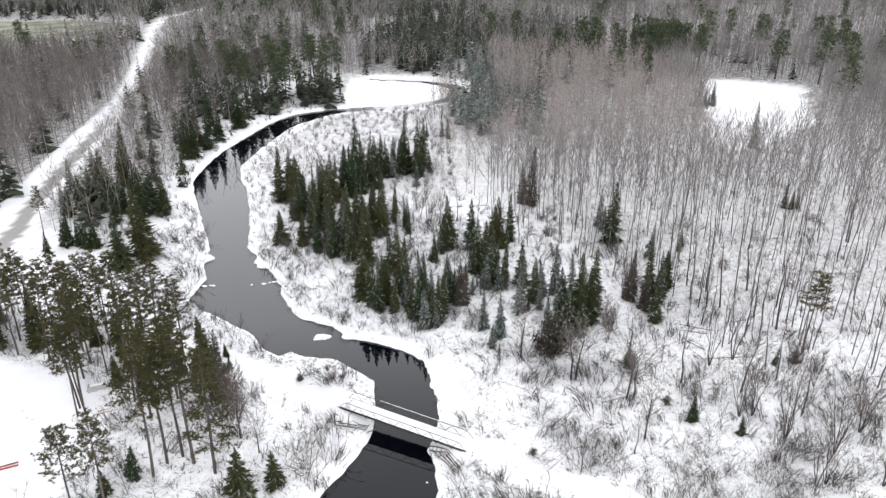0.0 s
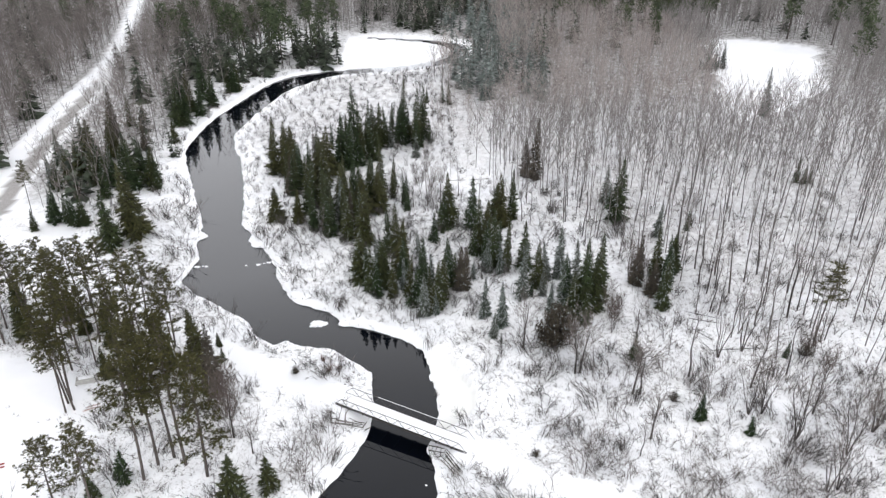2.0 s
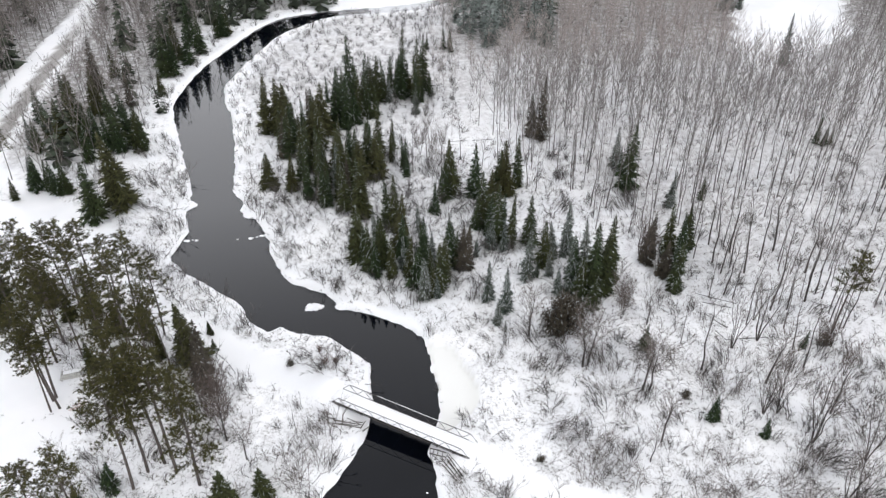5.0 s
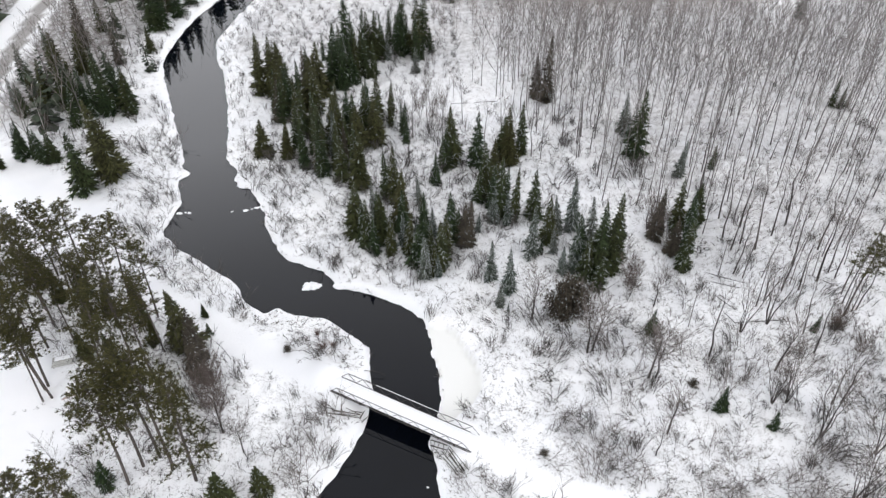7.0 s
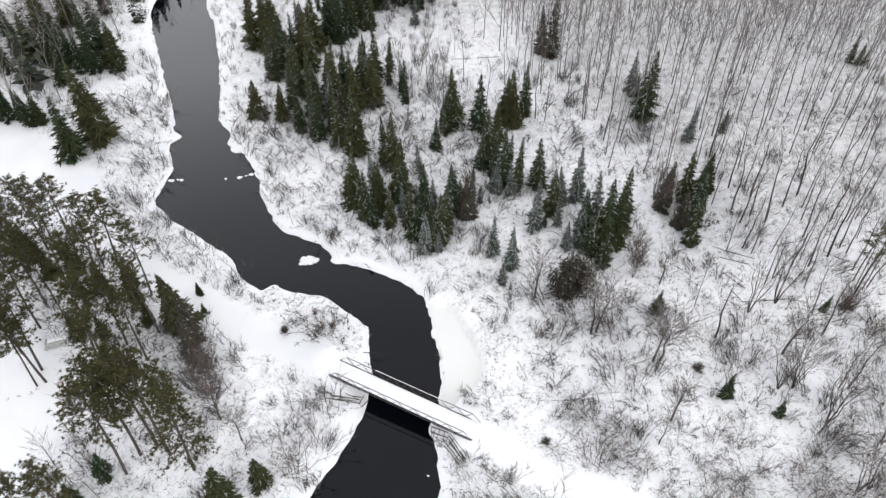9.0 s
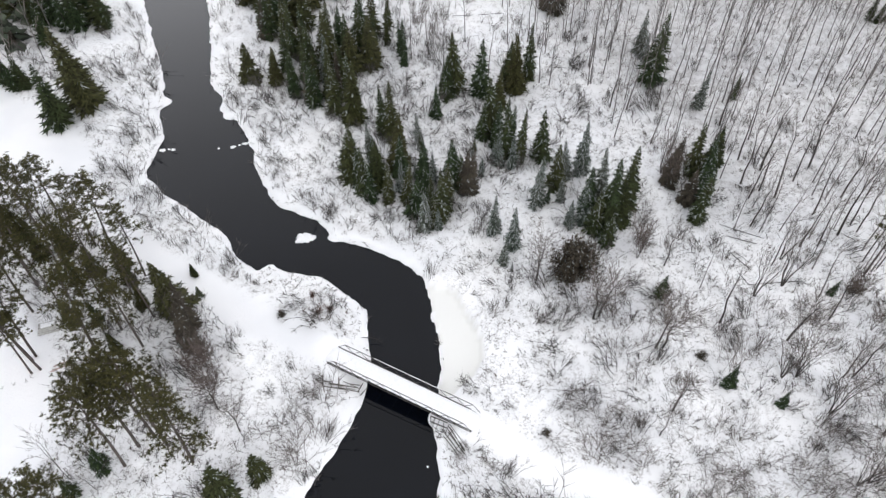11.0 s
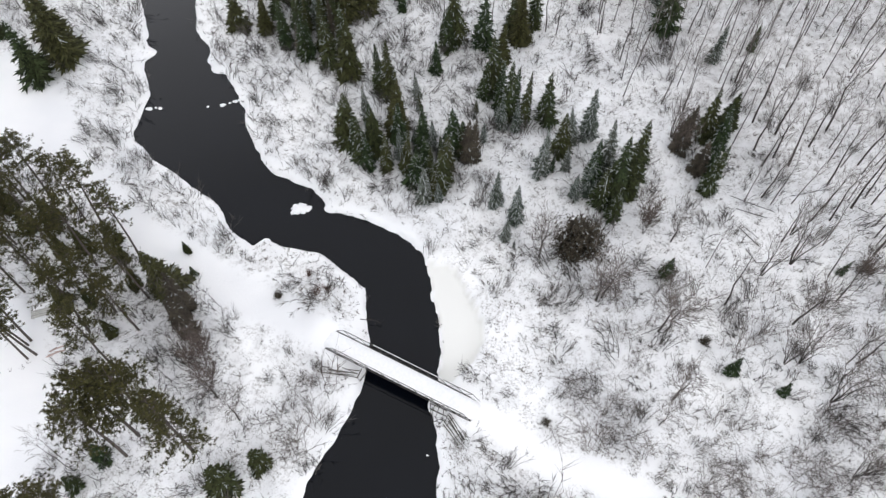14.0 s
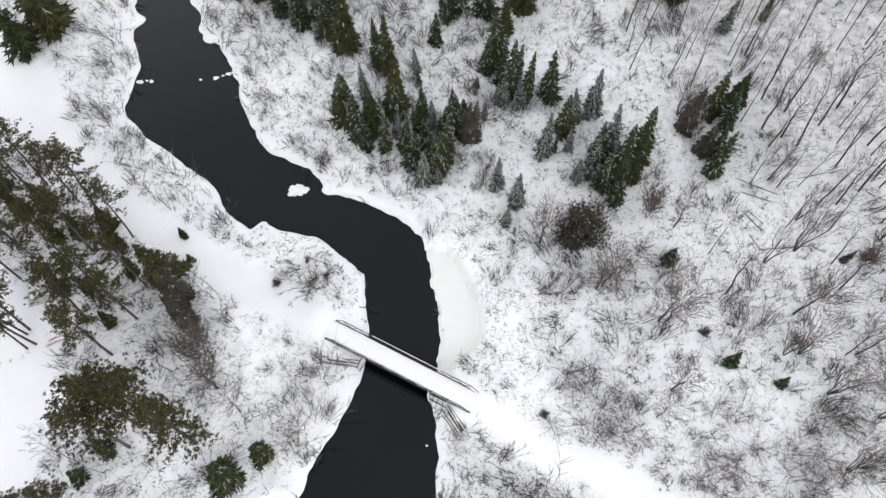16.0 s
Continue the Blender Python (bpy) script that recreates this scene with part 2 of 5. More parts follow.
WEST_BANK = [
    (-30, -150), (-22, 35), (-14.1, 59.2), (-9.8, 68.7), (-8.4, 73), (-9, 82.6), (-9.6, 83.7), (-14.8, 87.8), (-20, 89.1), (-21.6, 90.2),
    (-22.7, 89.2), (-23.5, 89.5), (-26.5, 91.7), (-28.8, 95.4), (-38.2, 102.6), (-41.1, 105.9), (-41.6, 107.2), (-41, 111.1), (-41.2, 114.6), (-43, 119.9),
    (-41.9, 121.2), (-41.7, 122.3), (-43.7, 124.5), (-44.8, 129), (-57.1, 160), (-58.5, 173.3), (-57.5, 186.4), (-53.8, 202.6), (-50.4, 214.7), (-46.4, 222.6),
    (-39, 227.9), (-27.6, 232.2), (-18.1, 234.1), (-7.3, 238.3), (-0.5, 242.9), (3.2, 250), (3.3, 257.1), (-3.5, 264.6), (-13.1, 268.7), (-26.2, 272.2),
]
EAST_BANK = [
    (0, -150), (-0.2, 40), (-0.4, 59.1), (-0.8, 66.5), (-1.8, 69.1), (-0.8, 71.6), (-0.4, 77.4), (-2.4, 86.8), (-3.3, 88.7), (-6.8, 91.5),
    (-12.4, 93.8), (-13.9, 93.8), (-14.8, 94.4), (-14.7, 95.3), (-17.4, 97.9), (-21.5, 99.8), (-24, 102.9), (-27.1, 109.4), (-27.4, 111.3), (-30, 116.1),
    (-31.1, 117.8), (-32.2, 117.7), (-33.1, 118.3), (-33.1, 119.3), (-33.9, 119.8), (-34.2, 120.7), (-33.9, 122.7), (-36, 125.6), (-37.1, 129.1), (-39.9, 142.3),
    (-44, 156.7), (-48, 167.3), (-49.1, 178.4), (-43.9, 206.6), (-37.5, 217.8), (-31.5, 224), (-24.7, 227), (-14.1, 228.2), (-5.2, 232.3), (7.1, 242.9),
    (9.3, 252), (8.1, 262.1), (0, 269.2), (-13.1, 272.7), (-26.2, 275.2),
]
BANKS = (spline(WEST_BANK), spline(EAST_BANK))
RIVER = np.vstack([BANKS[0], BANKS[1][::-1]])
ROAD = spline([
    (-72.6, 60.3), (-80.7, 110.8), (-87.3, 143.1), (-91.3, 164.2), (-94.6, 183.4), (-97.8, 203.6), (-101.9, 227.8), (-109, 258.1), (-120.5, 299.4), (-134.2, 345.9),
    (-151.3, 408.4), (-149.3, 449.8), (-121.1, 524.5), (-90.8, 645.5),
], 3)
TRAIL_EAST = spline([(-2, 71), (3.6, 68.4), (6.9, 65.2), (10.2, 63), (14.6, 61.2), (19.5, 58.8), (27.2, 55.3), (45.4, 48.2)], 2)
TRAIL_WEST = spline([(-9.1, 74.4), (-12.6, 76.2), (-17.3, 78.8), (-22.3, 81.1), (-26.3, 83.7), (-29.4, 86), (-36.8, 90.8), (-44.4, 97.6), (-52.5, 106.7), (-60.5, 114.8), (-72.6, 124.9), (-84.8, 135)], 2)
YARD = spline([
    (-75.7, 55.3), (-46.4, 56.3), (-40.9, 61.3), (-39.9, 66.4), (-41.9, 72.4), (-45.9, 79.5), (-52.5, 82.5), (-75.7, 88.6), (-75.7, 55.3),
], 2)
WEST_FIELD = spline([
    (-63.6, 98.7), (-52.5, 99.7), (-47.9, 103.7), (-49.4, 108.7), (-55, 115.8), (-62.6, 119.8), (-74.7, 118.8), (-63.6, 98.7),
], 2)
POND = spline([
    (91.8, 268.2), (107, 266.2), (119.1, 257.1), (126.1, 247), (117, 223.8), (109, 207.6), (94.8, 191.5), (82.7, 182.4), (72.6, 182.4), (77.7, 207.6),
    (84.8, 223.8), (91.8, 268.2),
], 3)
POINT_BAR = spline([
    (-33.3, 274.2), (-29.3, 232.9), (-8.1, 238.9), (1, 248), (-2, 261.1), (-14.1, 267.2), (-33.3, 274.2),
], 3)
PASTURE = spline([
    (-177.6, 354.9), (-206.8, 342.8), (-242.2, 352.9), (-254.3, 401.4), (-216.9, 421.5), (-173.5, 415.5), (-159.4, 401.4), (-161.4, 383.2), (-177.6, 354.9),
], 6)
SHELF = spline([
    (-0.8, 71.5), (-0.3, 73.3), (-0.1, 76), (-0.5, 78.7), (-1, 81.5), (-1.9, 84.6), (-2.1, 86.1), (-1.5, 86.5), (1.1, 85.8), (2.2, 84.5),
    (2.9, 82.3), (3.9, 80.1), (4.7, 77.7), (4.2, 75.3), (2.6, 73), (1, 71.7), (-0.8, 71.5),
], 1)


def river_sd(x, y):
    """Metres from the water's edge: plus on land, minus in the river."""
    d = np.minimum(to_line(x, y, BANKS[0]), to_line(x, y, BANKS[1]))
    return np.where(inside(x, y, RIVER), -d, d)


def step01(v, a, b):
    t = np.clip((v - a) / (b - a), 0, 1)
    return t * t * (3 - 2 * t)


def land(x, y):
    """Ground height and the masks wild, road, ice, pasture and woods at each place."""
    x, y = np.asarray(x, float), np.asarray(y, float)
    sd = river_sd(x, y) + 0.42 * (lattice(x, y, 1.7, 3) - 0.5) + 0.26 * (lattice(x, y, 0.8, 4) - 0.5)
    road, te, tw = to_line(x, y, ROAD), to_line(x, y, TRAIL_EAST), to_line(x, y, TRAIL_WEST)
    yard = inside(x, y, YARD) | inside(x, y, WEST_FIELD)
    open_ = inside(x + 7 * (lattice(x, y, 8, 12) - 0.5), y + 9 * (lattice(x, y, 8, 13) - 0.5), POND) | inside(x, y, POINT_BAR)
    shelf = inside(x, y, SHELF)
    edge = 1.3 * (lattice(x, y, 2.2, 5) - 0.5)
    calm = np.maximum.reduce([1 - step01(te + edge, 1.4, 2.3), 1 - step01(tw + edge, 1.5, 2.5), 1 - step01(road + edge + 2.3 * step01(y, 180, 240), 4.2, 5.4), yard * 1.0, open_ * 1.0])
    flat = np.exp(-np.maximum(sd, 0) / 7)
    z = -0.05 + 1.15 * (1 - flat) + 0.9 * (lattice(x, y, 26, 6) - 0.5) * (1 - flat)
    humps = 0.55 * (lattice(x, y, 2.6, 7) - 0.5) + 0.38 * (lattice(x, y, 1.1, 8) - 0.5)
    z = z + humps * (1 - 0.92 * calm) * (0.35 + 0.65 * step01(sd, 0.5, 3))
    z = np.where(open_, 0.4 + 0.05 * humps, z)
    bar = inside(x, y, POINT_BAR)
    z = np.where(bar, -0.1, z)
    z = z + (1.3 - z) * (1 - step01(road, 3.6, 7)) + 0.35 * np.exp(-((road - 3.9) / 0.8) ** 2)
    z = z + (0.8 - z) * (1 - step01(np.minimum(te, tw), 1.6, 4.0)) * step01(sd, 0.6, 3.5)
    z = z + 0.95 * np.exp(-(((x + 13.2) ** 2 + (y - 76.4) ** 2) / 9.0)) * (tw < 3) + 0.45 * np.exp(-(((x - 3.8) ** 2 + (y - 68) ** 2) / 7.0)) * (te < 3)
    lip = np.clip((sd + 0.55) / 0.85, 0, 1)
    z = -1.5 + (z + 1.5) * lip
    z = np.where(shelf, np.minimum(z, -1.5 + (WATER_Z + 1.67 + 0.02 * humps) * lip), z)
    # far hills
    far = np.maximum(np.hypot(x, y - 100) - 520, 0)
    z = z + 0.035 * far * (0.4 + lattice(x, y, 420, 11)) * (y > 0)
    wild = (1 - calm) * step01(sd, 0.6, 2.4) * (1 - shelf)
    side = x - np.interp(y, ROAD[:, 1], ROAD[:, 0])
    wheel = 1.3 * np.exp(-((side - 1.0) / 0.7) ** 2) + 1.3 * np.exp(-((side - 2.7) / 0.7) ** 2) + 0.7 * ((side > 0) & (side < 3.6))
    ice = shelf * step01(sd, -0.1, 0.2)
    # woods: ground darkened for tree shade and undergrowth, weaker in the near east
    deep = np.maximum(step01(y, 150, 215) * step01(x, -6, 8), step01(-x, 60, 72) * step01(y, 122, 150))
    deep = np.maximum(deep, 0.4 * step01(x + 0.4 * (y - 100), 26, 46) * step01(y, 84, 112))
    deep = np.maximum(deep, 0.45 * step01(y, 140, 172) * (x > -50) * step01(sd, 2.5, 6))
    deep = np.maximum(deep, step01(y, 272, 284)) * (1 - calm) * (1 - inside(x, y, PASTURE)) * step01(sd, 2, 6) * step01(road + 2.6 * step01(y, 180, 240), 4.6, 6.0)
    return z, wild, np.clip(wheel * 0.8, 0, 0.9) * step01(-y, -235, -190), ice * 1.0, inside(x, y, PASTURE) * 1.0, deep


def ground_z(x, y):
    return land(np.atleast_1d(x), np.atleast_1d(y))[0]


def steps(breaks):
    """Grid lines from (place, spacing) pairs; the spacing grows evenly between them."""
    out = [breaks[0][0]]
    for (a, sa), (b, sb) in zip(breaks[:-1], breaks[1:]):
        n = max(1, int(round((b - a) / (0.5 * (sa + sb)))))
        t = np.linspace(0, 1, n + 1)[1:]
        w = sa * t + 0.5 * (sb - sa) * t**2
        out += list(a + (b - a) * w / w[-1])
    return np.array(out)


def mesh_from(name, verts, tris, mats, index=None, smooth=False):
    """A triangle mesh from arrays."""
    verts, tris = np.asarray(verts, np.float32), np.asarray(tris, np.int32)
    me = bpy.data.meshes.new(name)
    me.vertices.add(len(verts)), me.loops.add(3 * len(tris)), me.polygons.add(len(tris))
    me.vertices.foreach_set("co", verts.ravel())
    me.loops.foreach_set("vertex_index", tris.ravel())
    me.polygons.foreach_set("loop_start", np.arange(0, 3 * len(tris), 3, dtype=np.int32))
    for m in mats:
        me.materials.append(m)
    if index is not None:
        me.polygons.foreach_set("material_index", np.asarray(index, np.int32))
    me.polygons.foreach_set("use_smooth", np.full(len(tris), smooth))
    me.update(calc_edges=True)
    return me


def sheet(name, xs, ys, height, mats, masks=()):
    gx, gy = np.meshgrid(xs, ys)
    gx, gy = gx.ravel(), gy.ravel()
    vals = height(gx, gy)
    nx, ny = len(xs), len(ys)
    k = (np.arange(ny - 1)[:, None] * nx + np.arange(nx - 1)).ravel()
    tris = np.concatenate([np.stack([k, k + 1, k + nx + 1], 1), np.stack([k, k + nx + 1, k + nx], 1)])
    me = mesh_from(name, np.stack([gx, gy, vals[0]], 1), tris, mats, smooth=True)
    for mask_name, v in zip(masks, vals[1:]):
        me.attributes.new(mask_name, "FLOAT", "POINT").data.foreach_set("value", np.asarray(v, np.float32))
    return new(name, me)


GX = steps([(-4200, 500), (-400, 30), (-180, 4), (-125, 1.6), (-64, 0.8), (-45, 0.5), (8, 0.46), (40, 1.0), (130, 3), (420, 30), (4200, 500)])
GY = steps([(-3000, 500), (-100, 40), (40, 2), (56, 0.46), (122, 0.5), (190, 1.0), (280, 1.8), (420, 8), (700, 30), (4600, 500)])
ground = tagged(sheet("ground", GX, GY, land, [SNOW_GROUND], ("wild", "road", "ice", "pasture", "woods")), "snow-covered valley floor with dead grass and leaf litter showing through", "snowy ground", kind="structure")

wx, wy = steps([(-90, 8), (40, 8)]), steps([(-160, 10), (300, 10)])
river = tagged(sheet("water", wx, wy, lambda x, y: (WATER_Z + 0 * x,), [WATER]), "dark open river water between snowy banks", "river", kind="structure")

ice_x, ice_y = steps([(-27, 0.7), (3, 0.7)]), steps([(225, 0.7), (247, 0.7)])
tagged(sheet("river_ice", ice_x, ice_y, lambda x, y: (np.where((x > -23 + 3 * lattice(x, y, 2, 9)) & (x < -1.5 - 2 * lattice(x, y, 1.5, 10)), WATER_Z + 0.03, WATER_Z - 0.4),), [GREY_ICE]), "thin grey ice skin over the far reach of the river", "river ice", kind="structure")


# ---- plants: shapes ----
class Shape:
    """Triangles with a material index each."""

    def __init__(self):
        self.v, self.t, self.m = [], [], []

    def tube(self, pts, radii, sides, mat=0):
        """A tapered stem along the places given; it ends in a point."""
        pts = [Vector(p) for p in pts]
        rings = []
        for i, (p, r) in enumerate(zip(pts, radii)):
            d = (pts[min(i + 1, len(pts) - 1)] - pts[max(i - 1, 0)]).normalized()
            a = d.cross(Vector((0.31, 0.95, 0.05))).normalized()
            b = d.cross(a)
            if i == len(pts) - 1:
                rings.append([len(self.v)])
                self.v.append(tuple(p))
                continue
            rings.append(list(range(len(self.v), len(self.v) + sides)))
            for k in range(sides):
                w = 2 * math.pi * k / sides
                self.v.append(tuple(p + r * (math.cos(w) * a + math.sin(w) * b)))
        for lo, hi in zip(rings[:-1], rings[1:]):
            for k in range(sides):
                n = (k + 1) % sides
                if len(hi) == 1:
                    self.t.append((lo[k], lo[n], hi[0]))
                    self.m.append(mat)
                else:
                    self.t += [(lo[k], lo[n], hi[n]), (lo[k], hi[n], hi[k])]
                    self.m += [mat, mat]

    def spray(self, p, tip, width, mat=0, sag=0.0, mid=0.5):
        """A pointed leaf-shaped spray from p to its tip, folded along its rib."""
        p, tip = Vector(p), Vector(tip)
        d = tip - p
        side = d.cross(Vector((0, 0, 1)))
        side = side.normalized() if side.length > 1e-5 else Vector((1, 0, 0))
        c = p + d * mid
        n = len(self.v)
        drop = Vector((0, 0, -sag))
        self.v += [tuple(p), tuple(c + side * width + drop), tuple(tip), tuple(c - side * width + drop)]
        self.t += [(n, n + 1, n + 2), (n, n + 2, n + 3)]
        self.m += [mat, mat]

    def needle(self, p, tip, width, mat=0, across=None):
        p, tip = Vector(p), Vector(tip)
        side = (tip - p).cross(across or Vector((0.2, 0.3, 1))).normalized() * width
        n = len(self.v)
        self.v += [tuple(p + side), tuple(p - side), tuple(tip)]
        self.t.append((n, n + 1, n + 2))
        self.m.append(mat)

    def arrays(self):
        return np.array(self.v, np.float32), np.array(self.t, np.int32), np.array(self.m, np.int32)


def polar(r, a, z):
    return Vector((r * math.cos(a), r * math.sin(a), z))


def spruce_shapes(seed, slim=1.0, snow=0.25, ragged=0.15, low=0.04, dense=1.0):
    """A nine-metre spruce: its trunk, and a crown of drooping whorls with snow on some sprays."""
    rng = random.Random(seed)
    H, R = 9.0, 1.95 * slim
    trunk, crown = Shape(), Shape()
    bend = [(rng.uniform(-0.08, 0.08), rng.uniform(-0.08, 0.08)) for _ in range(4)]
    trunk.tube([(bend[k][0], bend[k][1], H * k / 4) if k else (0, 0, -0.3) for k in range(4)] + [(0, 0, H)], [0.13, 0.10, 0.07, 0.035, 0], 5)
    gap = [rng.uniform(0, 6.28) for _ in range(3)]
    z = low * H
    while z < 0.985 * H:
        u = z / H
        reach = R * (1 - u) ** 0.82 * (0.72 + 0.28 * min(1, u / 0.12)) + 0.05
        n = int(dense * (5 + 7 * (1 - u)))
        turn = rng.uniform(0, 6.28)
        for k in range(n):
            a = turn + 6.283 * k / n + rng.uniform(-0.3, 0.3)
            L = reach * rng.uniform(1 - 2.8 * ragged, 1 + 1.3 * ragged)
            if any(abs((a - g + 3.14) % 6.28 - 3.14) < 0.35 for g in gap):
                L *= 0.72
            droop = L * rng.uniform(0.05, 0.5) * (1 - 0.5 * u)
            base, tip = polar(0.04, a, z), polar(L, a, z - droop + 0.06 * L)
            crown.spray(base, tip, 0.10 * L + 0.04, 0, 0.06 * L, 0.6)
            for s in (-1, 1):
                for w in (0.35, 0.62):
                    q = base.lerp(tip, w + rng.uniform(-0.08, 0.08))
                    l = L * (1.05 - w) * rng.uniform(0.55, 0.95)
                    ta = a + s * rng.uniform(0.55, 0.95)
                    e = q + polar(l, ta, -l * rng.uniform(0.1, 0.55))
                    crown.needle(q, e, 0.075 * L + 0.03, 0, Vector((0, 0, 1)))
            q = base.lerp(tip, 0.45)
            crown.needle(q, q + Vector((rng.uniform(-0.1, 0.1), rng.uniform(-0.1, 0.1), -0.22 - 0.14 * L)), 0.12 * L + 0.04)
            if rng.random() < snow:
                up = Vector((0, 0, 0.035))
                for _ in range(8 if snow > 0.6 else 6):
                    q = base.lerp(tip, rng.uniform(0.4, 0.9)) + up
                    l = L * rng.uniform(0.18, 0.36)
                    ta = a + rng.uniform(-0.9, 0.9)
                    crown.needle(q, q + polar(l, ta, -l * rng.uniform(0.15, 0.5)), 0.013 + 0.010 * L, 1, Vector((0, 0, 1)))
        z += H * (0.025 + 0.012 * (1 - u)) * rng.uniform(0.8, 1.2)
    crown.spray((0, 0, H * 0.94), (0.02, 0.02, H * 1.01), 0.05)
    return trunk, crown


def pine_shapes(seed, H=15.0, start=0.52, wide=2.6, dead=6, tufts=14, blade=0.034, size=(0.18, 0.32), loose=0.27, blades=14, limbs=38, twiggy=5, inner=0.42):
    """A tall pine: a bare leaning trunk with dead stubs and a loose high crown of needle tufts."""
    rng = random.Random(seed)
    trunk, crown = Shape(), Shape()
    lx, ly = rng.uniform(-0.35, 0.35), rng.uniform(-0.35, 0.35)

    def stem(u):
        return Vector((lx * u * u + 0.08 * math.sin(5 * u + seed), ly * u * u + 0.08 * math.cos(4 * u + seed), H * u))

    us = [0, 0.15, 0.3, 0.45, 0.6, 0.75, 0.9, 1.0]
    trunk.tube([stem(u) - Vector((0, 0, 0.3 if u == 0 else 0)) for u in us], [0.15, 0.13, 0.12, 0.105, 0.085, 0.055, 0.03, 0], 6)
    for _ in range(dead):
        p = stem(rng.uniform(0.25, start))
        a = rng.uniform(0, 6.28)
        trunk.tube([p, p + polar(rng.uniform(0.5, 1.3), a, rng.uniform(-0.3, 0.1))], [0.025, 0], 3)
    for k in range(limbs):
        u = start + (0.985 - start) * (k + rng.random()) / limbs
        v = (u - start) / (1 - start)
        L = wide * (0.55 + 0.6 * math.sin(min(1, v * 1.25 + 0.22) * 2.6)) * rng.uniform(0.6, 1.1) * (1 - 0.62 * v)
        a = k * 2.4 + rng.uniform(-0.5, 0.5)
        p = stem(u)
        rise = L * rng.uniform(-0.05, 0.35) + 0.15 * v
        tip = p + polar(L, a, rise)
        mid = p.lerp(tip, 0.55) - Vector((0, 0, 0.06 * L))
        trunk.tube([p, mid, tip], [0.035, 0.022, 0], 3)
        for _ in range(twiggy):
            c = p.lerp(tip, rng.uniform(0.1, 0.9))
            ta, l = a + rng.uniform(-1.2, 1.2), rng.uniform(0.25, 0.6)
            crown.needle(c, c + polar(l, ta, rng.uniform(-0.2, 0.25)), 0.022, 2)
        for j in range(tufts):
            w = inner + (1 - inner) * (j + rng.random()) / tufts
            c = (p.lerp(mid, w / 0.55) if w < 0.55 else mid.lerp(tip, (w - 0.55) / 0.45)) + Vector((rng.gauss(0, loose), rng.gauss(0, loose), rng.gauss(0.08, 0.45 * loose)))
            reach = rng.uniform(*size)
            for _ in range(blades):
                e = Vector((rng.gauss(0, 1), rng.gauss(0, 1), rng.gauss(0.35, 0.75))).normalized() * reach
                crown.needle(c - 0.15 * e, c + e, blade, 1 if rng.random() < 0.008 else 0, Vector((rng.gauss(0, 1), rng.gauss(0, 1), rng.gauss(0, 1))))
    return trunk, crown


def bare_shapes(seed, H=12.0, stems=1, start=0.4, spread=0.22, boughs=16, twigs=5, lean=0.0, girth=0.085, fine=1.0, crook=0.25, rise=(1.0, 2.1)):
    """A leafless tree: stems, ascending boughs and fine twigs."""
    rng = random.Random(seed)
    trunk, crown = Shape(), Shape()
    for s in range(stems):
        az = rng.uniform(0, 6.28) if stems == 1 else 6.283 * s / stems + rng.uniform(-0.5, 0.5)
        h = H * (1 if s == 0 else rng.uniform(0.65, 0.95))
        out = lean + (rng.uniform(0.10, 0.26) if stems > 1 else rng.uniform(0.0, 0.05))
        wig = [(rng.gauss(0, crook), rng.gauss(0, crook)) for _ in range(6)]

        def stem(u):
            i = min(4, int(u * 5))
            f = u * 5 - i
            wx_, wy_ = (wig[i][c] * (1 - f) + wig[i + 1][c] * f for c in (0, 1))
            return polar(h * out * u, az, h * u * math.sqrt(max(0.2, 1 - out * out))) + Vector((wx_ * u, wy_ * u, 0)) + polar(0.06 if stems > 1 else 0, az, 0)

        g = girth * h / H * (1 if stems == 1 else 0.75)
        us = [0, 0.2, 0.4, 0.6, 0.8, 1.0]
        trunk.tube([stem(u) - Vector((0, 0, 0.25 if u == 0 else 0)) for u in us], [g * (1.06 - 0.92 * u) for u in us], 5)
        for k in range(boughs):
            u = start + (0.96 - start) * (k + rng.random()) / boughs
            p = stem(u)
            a = k * 2.4 + rng.uniform(-0.7, 0.7)
            L = h * spread * rng.uniform(0.55, 1.15) * (1.15 - 0.75 * (u - start) / (1 - start))
            up = rng.uniform(*rise)
            q = p + polar(0.5 * L, a, 0.5 * L * up * 0.8)
            tip = q + polar(0.45 * L, a + rng.uniform(-0.35, 0.35), 0.5 * L * up * 1.15)
            crown.tube([p, q, tip], [max(0.012, 0.30 * g * (1.1 - u)), 0.012, 0], 3)
            for j in range(twigs):
                w = 0.2 + 0.8 * (j + rng.random()) / twigs
                b = p.lerp(q, w * 2) if w < 0.5 else q.lerp(tip, w * 2 - 1)
                ta = a + rng.uniform(-1.2, 1.2)
                l = L * rng.uniform(0.25, 0.5)
                e = b + polar(l, ta, l * rng.uniform(0.4, 1.5))
                crown.needle(b, e, 0.018 * fine)
                for _ in range(2):
                    c = b.lerp(e, rng.uniform(0.3, 0.8))
                    crown.needle(c, c + polar(0.55 * l, ta + rng.uniform(-1, 1), 0.55 * l * rng.uniform(0.2, 1.4)), 0.013 * fine)
    return trunk, crown


